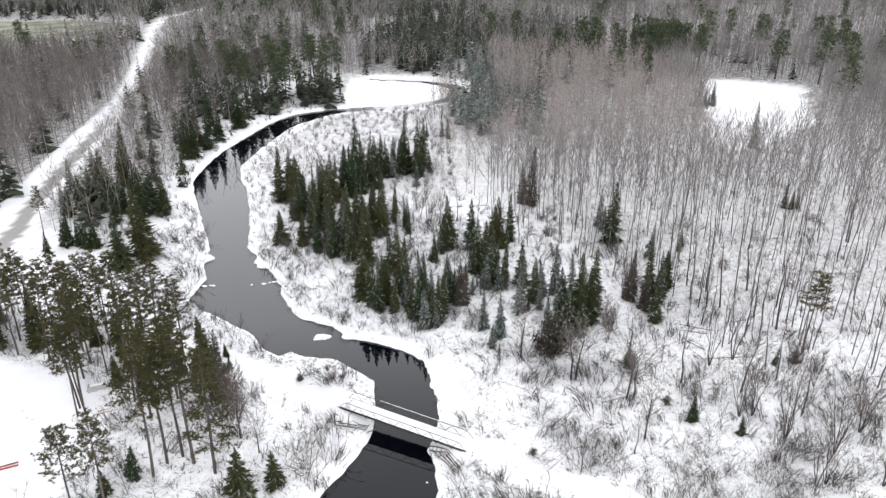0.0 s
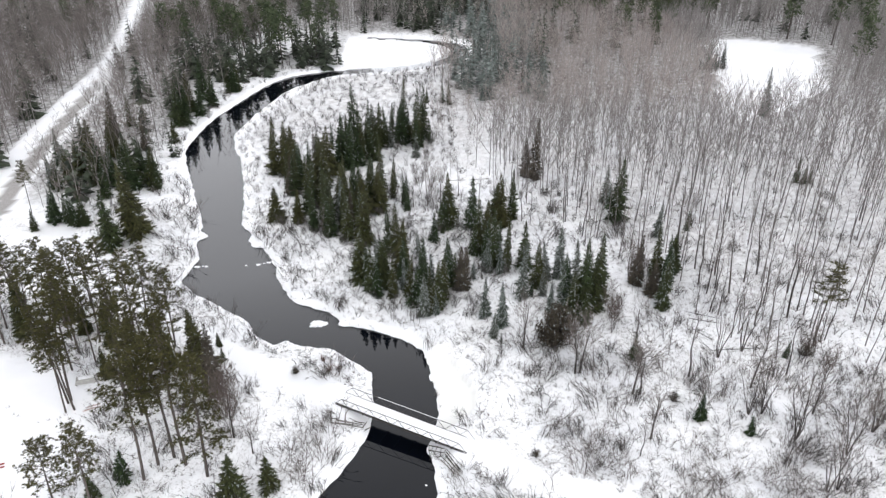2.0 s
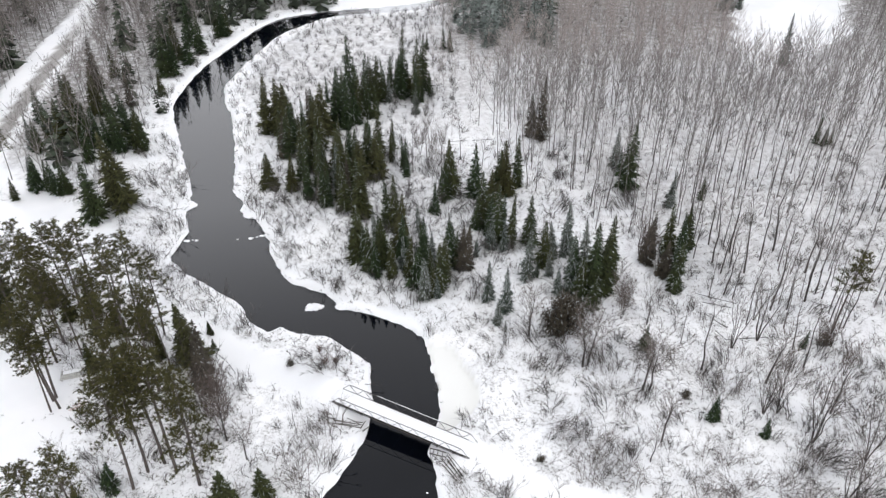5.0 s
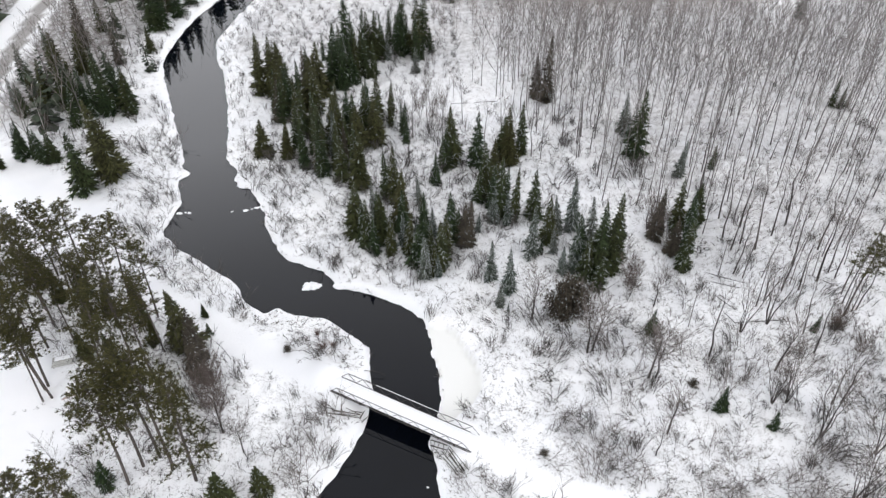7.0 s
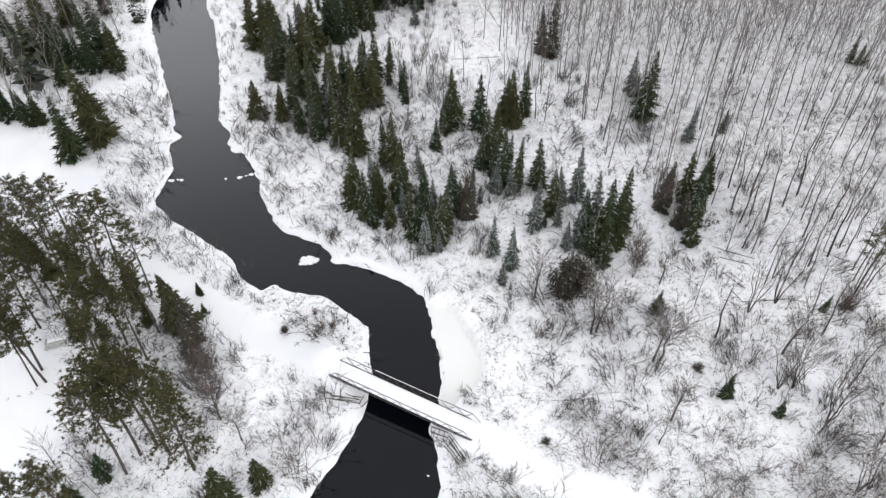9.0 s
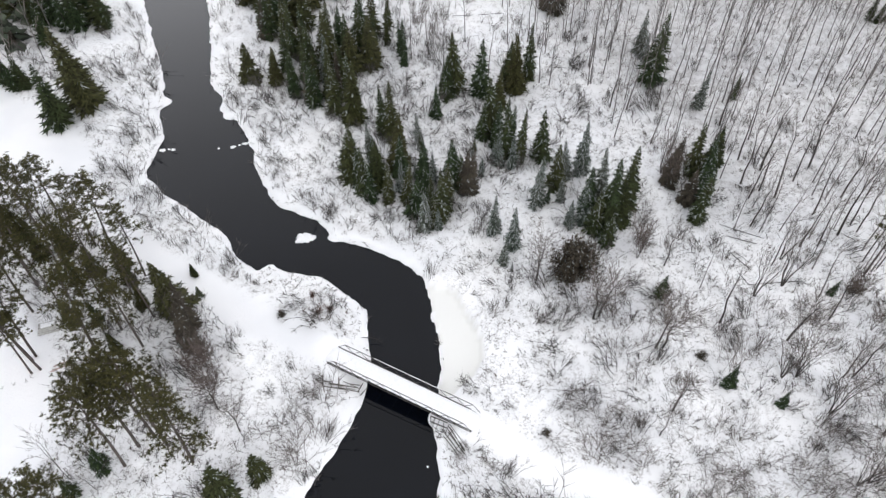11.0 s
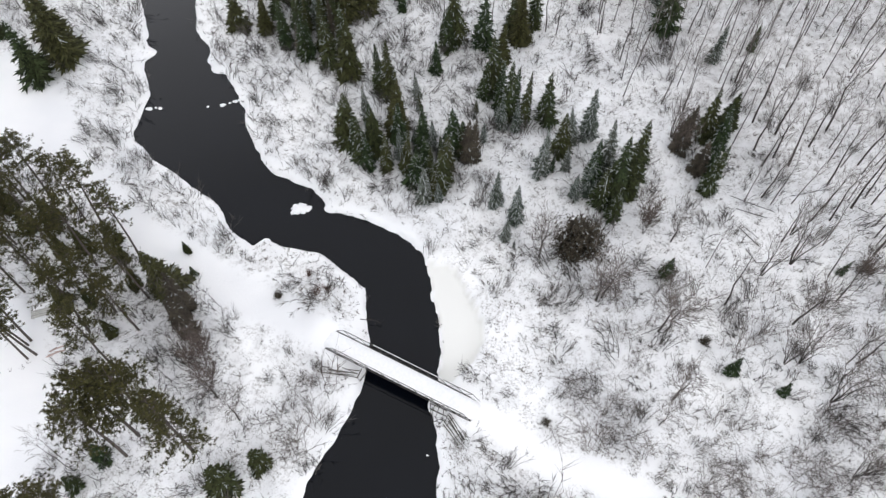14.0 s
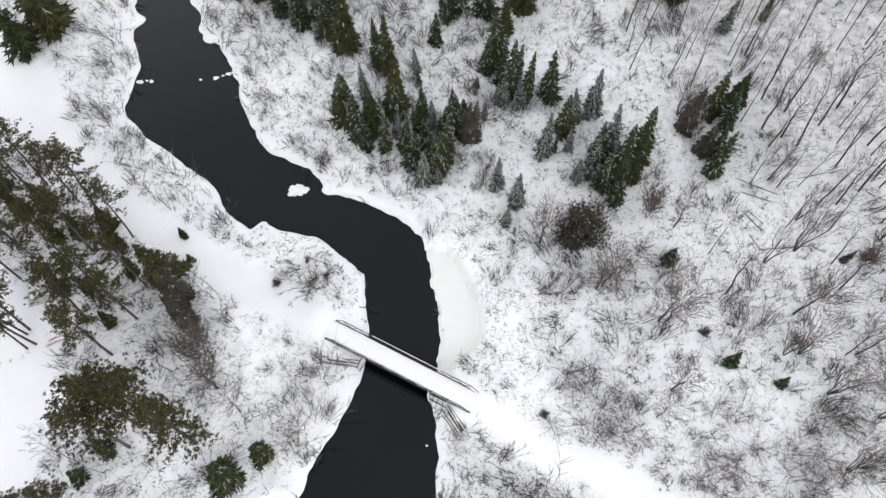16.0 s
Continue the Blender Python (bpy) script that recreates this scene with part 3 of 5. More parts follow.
def shrub_shape(seed, H=1.8, stems=20, flare=0.45, twigs=5, width=0.013, lean=3.0):
    """A clump of arching alder or willow stems; the smaller lean is, the more they bow one way."""
    rng = random.Random(seed)
    s = Shape()
    for _ in range(stems):
        a, h = rng.gauss(0, lean), H * rng.uniform(0.45, 1.1)
        f = flare * rng.uniform(0.3, 1.2)
        p = polar(rng.uniform(0, 0.55) * H / 1.8, rng.uniform(0, 6.28), -0.1)
        q = p + polar(0.4 * f * h, a, 0.6 * h)
        e = q + polar(0.7 * f * h, a + rng.uniform(-0.4, 0.4), 0.35 * h * rng.uniform(0.3, 1.2))
        s.tube([p, q, e], [width, 0.7 * width, 0], 3)
        for _ in range(twigs):
            c = p.lerp(q, rng.uniform(0.4, 1)) if rng.random() < 0.5 else q.lerp(e, rng.uniform(0, 0.8))
            ta = a + rng.uniform(-1.3, 1.3)
            l = h * rng.uniform(0.15, 0.35)
            s.needle(c, c + polar(l, ta, l * rng.uniform(0.4, 1.5)), 0.75 * width)
    return s


def tuft_shape(seed, H=0.45, blades=9):
    rng = random.Random(seed)
    s = Shape()
    for _ in range(blades):
        a, h = rng.uniform(0, 6.28), H * rng.uniform(0.4, 1.1)
        p = polar(rng.uniform(0, 0.22), rng.uniform(0, 6.28), -0.05)
        s.needle(p, p + polar(h * rng.uniform(0.3, 1.3), a, h * rng.uniform(0.3, 1.0)), 0.03)
    return s


def thicket_shapes(seed, R=1.7, stems=70):
    """A dense rounded bush: crowded stems with withered leaves still on them."""
    rng = random.Random(seed)
    stem, leaf = Shape(), Shape()
    for _ in range(stems):
        a, el = rng.uniform(0, 6.28), rng.uniform(0.15, 1.5)
        L = R * rng.uniform(0.8, 1.2)
        e = polar(L * math.cos(el), a, 0.2 + 1.15 * L * math.sin(el))
        q = e * 0.5 + Vector((rng.gauss(0, 0.12), rng.gauss(0, 0.12), 0.12))
        stem.tube([polar(rng.uniform(0, 0.3), a, -0.1), q, e], [0.03, 0.018, 0], 3)
        for _ in range(44):
            c = q.lerp(e, rng.uniform(-0.3, 1.05)) + Vector((rng.gauss(0, 0.16), rng.gauss(0, 0.16), rng.gauss(0, 0.16)))
            d = Vector((rng.gauss(0, 1), rng.gauss(0, 1), rng.gauss(0, 1))).normalized() * 0.2
            leaf.needle(c, c + d, 0.055, 1 if rng.random() < 0.04 else 0)
    return stem, leaf


# ---- plants: placing ----
def part(name, shape, mats, parent, label=""):
    v, t, m = shape.arrays()
    ob = new(name, mesh_from(name, v, t, mats, m))
    ob.parent = parent
    return tagged(ob, label)


def tree(name, label, category, group, trunk, crown, trunk_mats, crown_mats, crown_name="crown"):
    top = tagged(new(name), label, category, group)
    part("trunk", trunk, trunk_mats, top)
    part(crown_name, crown, crown_mats, top)
    return top


def joined(name, shapes, mats, places, label, category, pick=None):
    """Many plants that nobody could count, as one mesh. Places: x, y, z, height factor, width factor, turn, tilt."""
    rng = np.random.default_rng(len(places) + 5)
    pick = rng.integers(0, len(shapes), len(places)) if pick is None else pick
    vs, ts, ms, base = [], [], [], 0
    for k, s in enumerate(shapes):
        v, t, m = s.arrays()
        p = places[pick == k]
        if not len(p):
            continue
        c, sn = np.cos(p[:, 5])[:, None], np.sin(p[:, 5])[:, None]
        x, y, z = v[:, 0] * p[:, 4:5], v[:, 1] * p[:, 4:5], v[:, 2] * p[:, 3:4]
        x = x + z * p[:, 6:7]
        out = np.stack([x * c - y * sn + p[:, 0:1], x * sn + y * c + p[:, 1:2], z + p[:, 2:3]], -1)
        vs.append(out.reshape(-1, 3))
        n = len(p)
        ts.append((t[None] + (base + np.arange(n) * len(v))[:, None, None]).reshape(-1, 3))
        ms.append(np.tile(m, n))
        base += n * len(v)
    return tagged(new(name, mesh_from(name, np.vstack(vs), np.vstack(ts), mats, np.concatenate(ms))), label, category, kind="stuff")


def scatter(x0, x1, y0, y1, spacing, chance, seed):
    """A jittered grid of places, kept by a chance function of x and y."""
    rng = np.random.default_rng(seed)
    gx, gy = np.meshgrid(np.arange(x0, x1, spacing), np.arange(y0, y1, spacing))
    x = gx.ravel() + rng.uniform(-0.5, 0.5, gx.size) * spacing * 1.3
    y = gy.ravel() + rng.uniform(-0.5, 0.5, gx.size) * spacing * 1.3
    keep = rng.random(gx.size) < chance(x, y)
    return x[keep], y[keep]


def places_of(x, y, seed, tall=(0.8, 1.2), wide=(0.85, 1.2), tilt=0.04, low=None):
    rng = np.random.default_rng(seed)
    n = len(x)
    h = rng.uniform(*tall, n) * (1 if low is None else low)
    return np.stack([x, y, ground_z(x, y), h, h * rng.uniform(*wide, n), rng.uniform(0, 6.28, n), rng.normal(0, tilt, n)], 1)


def east_of_road(x, y):
    """Metres east of the road's middle line."""
    return np.asarray(x) - np.interp(y, ROAD[:, 1], ROAD[:, 0])


def clearance(x, y):
    """Metres to the nearest water, trail, road or clearing (0 inside one)."""
    d = np.minimum.reduce([river_sd(x, y), to_line(x, y, TRAIL_EAST) - 1.4, to_line(x, y, TRAIL_WEST) - 1.8, to_line(x, y, ROAD) - 2.8 + 1.2 * step01(y, 180, 240)])
    for ring in (YARD, WEST_FIELD, POND, POINT_BAR, SHELF, PASTURE):
        d = np.where(inside(x, y, ring), 0, np.minimum(d, to_line(x, y, ring)))
    return np.maximum(d, 0)


def set_out(protos, spots, unit, seed, tilt=2.0, fat=(0.88, 1.15)):
    """Copies of the prototypes at (x, y, height) spots; the first uses of each are the prototypes themselves."""
    rng = random.Random(seed)
    zs = ground_z([s[0] for s in spots], [s[1] for s in spots])
    used = set()
    for (x, y, h), z in zip(spots, zs):
        k = rng.randrange(len(protos))
        m = pose(x, y, z - 0.05, rng.gauss(0, tilt), rng.gauss(0, tilt), rng.uniform(0, 360))
        f = h / unit
        w = f * rng.uniform(*fat)
        ob = protos[k]
        if k in used:
            ob = copy_thing(ob, m)
        used.add(k)
        ob.matrix_basis = m @ Matrix.Diagonal((w, w, f, 1))
    for k, ob in enumerate(protos):
        if k not in used:
            for o in (*ob.children_recursive, ob):
                bpy.data.objects.remove(o)


# ---- the conifers ----
SPRUCE_LABEL = "dark green spruce with a dusting of snow on drooping branches"
FROST_LABEL = "young spruce frosted grey-green with snow"


def spruces(n, seed, snow, needles, label, group, slim=(0.85, 1.2), dense=1.0, ragged=(0.13, 0.24)):
    rng = random.Random(seed)
    made = []
    for k in range(n):
        t, c = spruce_shapes(seed * 31 + k, rng.uniform(*slim), snow, rng.uniform(*ragged), rng.uniform(0.02, 0.07), dense)
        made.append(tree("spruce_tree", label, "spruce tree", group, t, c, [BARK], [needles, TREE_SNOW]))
    return made


SPRUCES_FAR_BANK = [
    (-18.2, 156.1, 16.4), (-15.8, 156.1, 13.1), (-8.6, 165.4, 14.8), (-5.7, 163.8, 13), (-3.9, 167.1, 13.1), (-2.3, 164.4, 6), (0.6, 193.6, 6), (-28.3, 136.3, 8.5),
    (-27.9, 139.9, 9), (-21, 149, 11.6), (-23.7, 131.7, 10.6), (-22.1, 129.9, 8), (-11.5, 136.2, 10), (-14.1, 135.1, 8), (-15.2, 129, 9.5), (-17.2, 127.3, 10.4),
    (-19.9, 122, 8.4), (-21.2, 125.2, 8.4), (-6.7, 131.2, 6.8), (-20.2, 158.5, 9), (-12.5, 164.5, 9), (-17, 152, 10), (-26, 143, 9),
]
SPRUCES_CLEARING = [
    (-8.5, 112.9, 8.7), (-7.3, 112.3, 9.7), (-12.6, 103.8, 9.5), (-10.5, 101, 8.5), (-2.6, 102.6, 8.2), (-3.8, 97.2, 7), (-0.1, 96.7, 8.1), (0.8, 102.3, 8.6),
    (1.3, 102.6, 7.2), (2.1, 101.5, 6.1), (-1.1, 115.9, 5.8), (1.6, 122.4, 10.7), (5.6, 121.4, 10.1), (9.7, 123.7, 7.8), (13, 125.7, 9.9), (6.5, 112.7, 10.1),
    (8.5, 107.5, 10.5), (5.3, 111.3, 6.3), (10.4, 107.3, 9.2), (13.4, 107.5, 8.4), (14.7, 101.9, 7.9), (18.4, 96.6, 9.5), (20.4, 94.2, 12.4), (23.1, 97, 12),
    (19.5, 95.1, 9.2), (31.8, 124.9, 12.2), (43.4, 120.8, 4.7), (71.2, 141.1, 6.7), (-11.8, 105.5, 7), (-1.5, 98.4, 6),
]
SPRUCES_CROWD = [
    (33.8, 105, 9.5), (32.6, 96.2, 9.6), (34.9, 102.4, 8.6), (33, 98.6, 7),
    (-9.2, 103.4, 8), (-11.3, 102.4, 7.5), (-7.2, 99.6, 7), (-4.8, 99.4, 7.5), (-2.2, 99.6, 7), (0.2, 99.3, 7.5), (-5.8, 103.6, 8), (-9.6, 99.8, 6.5), (-1.2, 95.4, 5),
    (-24.5, 127.5, 9), (-20.3, 127, 9), (-18.4, 133.5, 9.5), (-25.5, 134.5, 9), (-22.6, 138.5, 9.5), (-16.2, 131.5, 9), (-13, 131.8, 9), (-19.4, 119, 7.5), (-15.8, 117.6, 9),
    (-14.2, 120.4, 8.5), (21.4, 96.4, 9.5), (18.9, 94, 8), (8.9, 109.4, 8), (7.4, 110.6, 7.6),
]
SPRUCES_OLIVE = [
    (-14.8, 161.6, 9.8), (-13.6, 161.6, 10.4), (-34.1, 146.9, 12.5), (-24.7, 145.8, 9.7), (-25.8, 124.8, 7), (-16.7, 120.8, 8.2), (-13.1, 115.6, 10.4), (-6.1, 105.3, 10.5),
    (-8.6, 101.7, 8.8), (10.7, 122, 10.2), (8, 118.2, 7.6), (22, 95.1, 10.1), (36.4, 105.8, 7.7), (-64.4, 188.8, 11.4), (-29.5, 141, 9.5), (-18.6, 130.4, 9),
]
SPRUCES_FROSTED = [
    (-18.9, 153.2, 8.6), (-11.1, 161.3, 6.2), (-9.1, 165.4, 8.8), (-5.4, 155.2, 6), (-17.9, 124.8, 8.4), (-3.6, 111.3, 4.9), (-10, 107.7, 6.9), (-5.7, 101.3, 5.5),
    (-2.5, 95.1, 7.2), (-1.5, 102.6, 5.8), (7.5, 106.2, 5.8), (9.4, 105.9, 5.6), (12, 98.7, 9.3), (16.3, 103.8, 6.7), (15.3, 99.2, 5), (18.7, 105, 9.5),
    (20.1, 98.8, 10.2), (17.9, 96.1, 7.8), (6.3, 94.2, 6.8), (8.7, 91.8, 7.6), (7.3, 89.2, 4.1), (5, 103.8, 3.3), (6.7, 107.1, 3.6), (31.1, 131.8, 8.3),
    (37.6, 118.7, 6.9), (81, 182.5, 13), (79.8, 224, 10), (83, 226.6, 7), (86, 229, 8),
]
SPRUCES_BROWNED = [(-32.4, 147.8, 10), (-25.6, 147.2, 9.5), (-16, 124, 7), (-20, 119.6, 6), (-29.2, 136.6, 8.5), (-22.8, 122.4, 7), (-29, 79.4, 9.4), (-27.4, 76.2, 9), (-28.6, 77.4, 8), (2.9, 100.8, 7.6), (3.6, 100.8, 7.6), (31.6, 98.8, 6.5), (30, 102.6, 9), (18.8, 143.4, 13), (17.4, 144.6, 9), (-76, 167.3, 13), (-69.2, 133.6, 6.5), (-66, 160, 9), (22.4, 205.5, 7), (30.6, 243, 8)]
SPRUCES_WEST = [
    (-83.9, 173.6, 8.4), (-75, 173.5, 13), (-62.3, 168.6, 5.5), (-74.5, 145.9, 9.1), (-68.2, 138.3, 6.5), (-65.1, 123, 6), (-69.1, 145.9, 7.5), (-66.9, 148.6, 7.6),
    (-62.1, 145.9, 9.4), (-55.2, 137.3, 9.8), (-55.9, 138.3, 6.6), (-60.1, 125, 7.2), (-56.8, 123.3, 6.5), (-98.4, 174.3, 7.5), (-97.4, 173.6, 6.5), (-63, 181, 10.5),
    (-59.5, 142, 8), (-104, 190, 8), (-109, 205, 9), (-112, 214, 8), (-107, 196, 9), (-100, 178, 7), (-120, 240, 9), (-118, 222, 8),
]
SPRUCES_WEST_BANK = [(-73.0, 143.7, 8), (-69.0, 141.4, 8.5), (-63.7, 123.4, 6.5), (-66.7, 124.3, 6), (-69.6, 125.4, 6.5), (-64.6, 140.3, 8), (-60.0, 138.4, 9), (-57.1, 139.5, 9), (-66.8, 151.8, 8), (-75.5, 144.7, 7.5), (-64.4, 134.5, 7), (-81.0, 151.8, 8), (-60.8, 144.7, 8)]
SPRUCES_WEST_FROSTED = [(-78.6, 148.1, 5.5), (-76.9, 139.3, 7.2), (-70.5, 125, 6.7), (-66.5, 143.3, 7.3), (-72, 150.5, 6)]
SPRUCES_UNDER = [(-57.5, 89.5, 7), (-60.5, 94.5, 8), (-63, 89, 7), (-55.2, 94.4, 6.5), (-67, 96, 8), (-37.5, 86, 5), (-41.8, 87.2, 5.5), (-44.6, 86.5, 5), (-46.8, 91.2, 6), (-39.4, 80.3, 4.6), (-35.2, 82.4, 4.5), (-42.4, 80.2, 4.8), (-49.5, 90.2, 5.5), (-36.4, 76.4, 4), (-53, 93.5, 6), (-39, 88.6, 4.8), (-30.2, 87.4, 2.3)]
SPRUCES_SMALL = [
    (35.9, 69.9, 3), (30.6, 72, 4.4), (-33.9, 62.7, 4.4), (-18.4, 62.4, 4.8), (-21.7, 60, 7.2), (2.5, 105.2, 2.6), (-3.2, 109.3, 3), (13.6, 99.3, 2.8), (-28.9, 84.1, 2.2), (46, 84.5, 3.2),
    (25.5, 84.2, 4.6), (-35.9, 59.9, 3.6), (4.2, 108.7, 2.4),
]
SPRUCES_WEST = [
    (-60.7, 140.6, 10.9), (-56, 139.5, 8.3), (-62.3, 138.5, 8.8), (-72.6, 142.8, 9.4), (-75.2, 138.5, 6.7), (-66.3, 140.6, 8.3), (-75.3, 142.8, 6.7),
    (-69.5, 124.3, 7.4), (-65, 122.6, 6.8), (-55.8, 115.3, 11), (-61.7, 167.4, 6.1), (-75.9, 168.9, 8.5), (-75, 176.3, 8), (-64, 178, 11.5),
    (-62.5, 179, 10), (-79, 160, 9), (-61, 186, 10), (-60, 193, 11), (-64, 199, 12), (-57, 205, 10), (-67, 190, 11), (-58, 142.5, 8), (-70, 146, 8),
]


def company(spots, n, seed, near=(1.2, 3.2), tall=(0.55, 0.95)):
    """Younger trees that crowd round the taller ones."""
    rng = random.Random(seed)
    out = list(spots)
    for _ in range(n):
        x, y, h = rng.choice(spots)
        a, d = rng.uniform(0, 6.28), rng.uniform(*near)
        out.append((x + d * math.cos(a), y + d * math.sin(a), h * rng.uniform(*tall)))
    return out


SLIM = (0.72, 0.98)
set_out(spruces(6, 1, 0.16, SPRUCE, SPRUCE_LABEL, "spruces on the river bend", SLIM), company(SPRUCES_FAR_BANK, 62, 1, (1.4, 4.4), (0.6, 1.0)), 9, 21)
set_out(spruces(7, 2, 0.30, SPRUCE, SPRUCE_LABEL, "spruces in the clearing", SLIM, 1.15), company(SPRUCES_CLEARING, 16, 2, (1.2, 2.8), (0.35, 0.75)), 9, 22)
set_out(spruces(5, 18, 0.4, SPRUCE, SPRUCE_LABEL, "spruces crowding the stand", SLIM, 1.1), SPRUCES_CROWD, 9, 40)
set_out(spruces(4, 15, 0.05, OLIVE, "dark olive-green spruce almost free of snow", "olive spruces", (0.78, 1.05), 1.2), SPRUCES_OLIVE, 9, 29)
set_out(spruces(6, 3, 0.85, FROSTED, FROST_LABEL, "frosted young spruces", SLIM, 1.1), company(SPRUCES_FROSTED, 14, 3, (1.2, 3), (0.35, 0.7)), 9, 23)
set_out(spruces(3, 4, 0.3, SPRUCE, "small snow-dusted spruce standing alone in the brush", "small spruces", (0.95, 1.2), 1.2, (0.28, 0.36)), SPRUCES_SMALL, 9, 24)
set_out(spruces(3, 17, 0.1, OLIVE, "young olive-green spruce in the shade of the pines", "spruces under the pines", (1.0, 1.3), 1.4), SPRUCES_UNDER, 9, 39)
set_out(spruces(5, 5, 0.12, SPRUCE, "dark spruce beside the snowy road", "spruces by the road", (0.9, 1.25), 0.95), company(SPRUCES_WEST, 9, 5, (1.5, 4)) + SPRUCES_WEST_BANK, 9, 25)
set_out(spruces(3, 16, 0.8, FROSTED, FROST_LABEL, "frosted young spruces", (0.85, 1.1)), SPRUCES_WEST_FROSTED, 9, 30)
set_out(spruces(3, 14, 0.08, BROWNED, "narrow spruce with browned needles", "browned spruces", (0.75, 0.95)), SPRUCES_BROWNED, 9, 28)


def pines(n, seed, needles, label, group, **shape):
    return [tree("pine_tree", label, "pine tree", group, *pine_shapes(seed * 17 + k, **shape), [PINE_BARK], [needles, TREE_SNOW, BROWNED]) for k in range(n)]


PINES_WEST = [
    (-45.1, 75.7, 15.5), (-44.1, 74, 13), (-44.8, 73.5, 11.5),
    (-45.3, 75, 14.5), (-35.4, 72.8, 13.6), (-39, 76.8, 14), (-36.6, 79, 13.2), (-47.8, 94.1, 13), (-40.8, 90.7, 13.4), (-36.2, 87.2, 12.4),
    (-40.2, 85.2, 13.8), (-42.5, 83.8, 12.8), (-36.8, 84.2, 10.5), (-49.4, 93.4, 13.6), (-46.6, 88, 13), (-50.6, 88, 13.4), (-53, 91.5, 13),
    (-47.8, 81.8, 13.5), (-52, 95, 12.4), (-34.2, 56.6, 13.6), (-37, 55.4, 12.5), (51, 87.3, 12.5),
]
PINES_DEEP = [(-61, 91, 13), (-64.5, 94, 12), (-59.5, 87.5, 13), (-66, 98.5, 12), (-57, 96, 12), (-68, 93, 12.5), (-33.4, 81, 12), (-45.2, 83.1, 12), (-43.6, 92, 12.6), (-62.5, 96.5, 12), (-56, 91.6, 13), (-58.8, 92.4, 13), (-54.4, 86, 13), (-33.7, 76.9, 12.5), (-75.9, 128.4, 10.4), (-48.5, 85.6, 13)]
set_out(pines(7, 6, PINE, "tall red pine with a bare trunk and olive-green crown", "red pines", tufts=13, blade=0.044, size=(0.16, 0.32), loose=0.20, blades=12, start=0.55, wide=2.8, limbs=40, twiggy=6), PINES_WEST + PINES_DEEP, 15, 26, 1.6, (0.95, 1.2))
PINES_FRONT = [(-31.9, 63, 16.6), (-31, 65, 16.4), (-29.6, 66, 16.8), (-28.1, 65.2, 16.8)]
PINES_FULL = [(-25.1, 63.4, 16.8)]
set_out(pines(4, 19, PINE, "tall red pine with a bare trunk and broad olive crown", "red pines", tufts=14, blade=0.042, size=(0.15, 0.31), loose=0.24, blades=13, start=0.56, wide=3.0, limbs=38, twiggy=6), PINES_FRONT, 15, 41, 1.0, (1.02, 1.22))
set_out(pines(1, 20, PINE, "tall red pine with a full olive crown reaching low", "red pines", tufts=13, blade=0.042, size=(0.15, 0.31), loose=0.24, blades=12, start=0.2, wide=2.7, limbs=60, twiggy=6), PINES_FULL, 15, 42, 1.0, (1.0, 1.2))
PINES_BEND = [(-30.8, 82, 10.3), (-31.2, 146.9, 11.6), (-23.1, 145.8, 10.9), (-11.5, 129, 9.6), (-29.8, 125.7, 7.2), (-52.7, 119, 14), (-24, 141.5, 10), (-31, 150, 9.5), (-14.2, 126.8, 8.5), (-75, 153.5, 10), (-71, 155.5, 10)]
BUSHY_LABEL = "bushy olive-green pine with branches low to the snow"
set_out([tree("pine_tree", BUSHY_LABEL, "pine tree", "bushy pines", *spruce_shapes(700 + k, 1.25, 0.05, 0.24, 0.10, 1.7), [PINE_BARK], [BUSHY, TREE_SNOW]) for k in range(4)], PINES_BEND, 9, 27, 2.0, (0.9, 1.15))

# ---- light shapes for the far woods ----


def light_bare(seed, H=12.0, boughs=12, haze=70, girth=0.085, blade=0.022, start=0.35, spread=0.2):
    """A leafless tree in few faces: a trunk, ascending boughs and a haze of twigs."""
    rng = random.Random(seed)
    s = Shape()
    bx, by = rng.gauss(0, 0.35), rng.gauss(0, 0.35)
    s.tube([(0, 0, -0.3), (bx * 0.4 + rng.gauss(0, 0.12), by * 0.4 + rng.gauss(0, 0.12), H * 0.5), (bx, by, H)], [girth, girth * 0.65, 0], 3, 0)
    tips = []
    for k in range(boughs):
        u = start + (0.95 - start) * (k + rng.random()) / boughs
        p = Vector((bx * u, by * u, H * u))
        a = k * 2.4 + rng.uniform(-0.6, 0.6)
        L = H * spread * rng.uniform(0.6, 1.1) * (1.2 - 0.7 * (u - start) / (1 - start))
        e = p + polar(0.8 * L, a, L * rng.uniform(1.0, 2.4))
        s.needle(p, e, min(0.04, 1.2 * blade), 1, polar(1, a + 1.57, 0.3))
        tips.append((p, e, a, L))
    for _ in range(haze):
        p, e, a, L = rng.choice(tips)
        b = p.lerp(e, rng.uniform(0.25, 1.0))
        l = L * rng.uniform(0.25, 0.6)
        ta = a + rng.uniform(-1.5, 1.5)
        s.needle(b, b + polar(0.75 * l, ta, l * rng.uniform(0.6, 2.2)), blade, 1, polar(1, ta + 1.57, rng.uniform(-1, 1)))
    return s


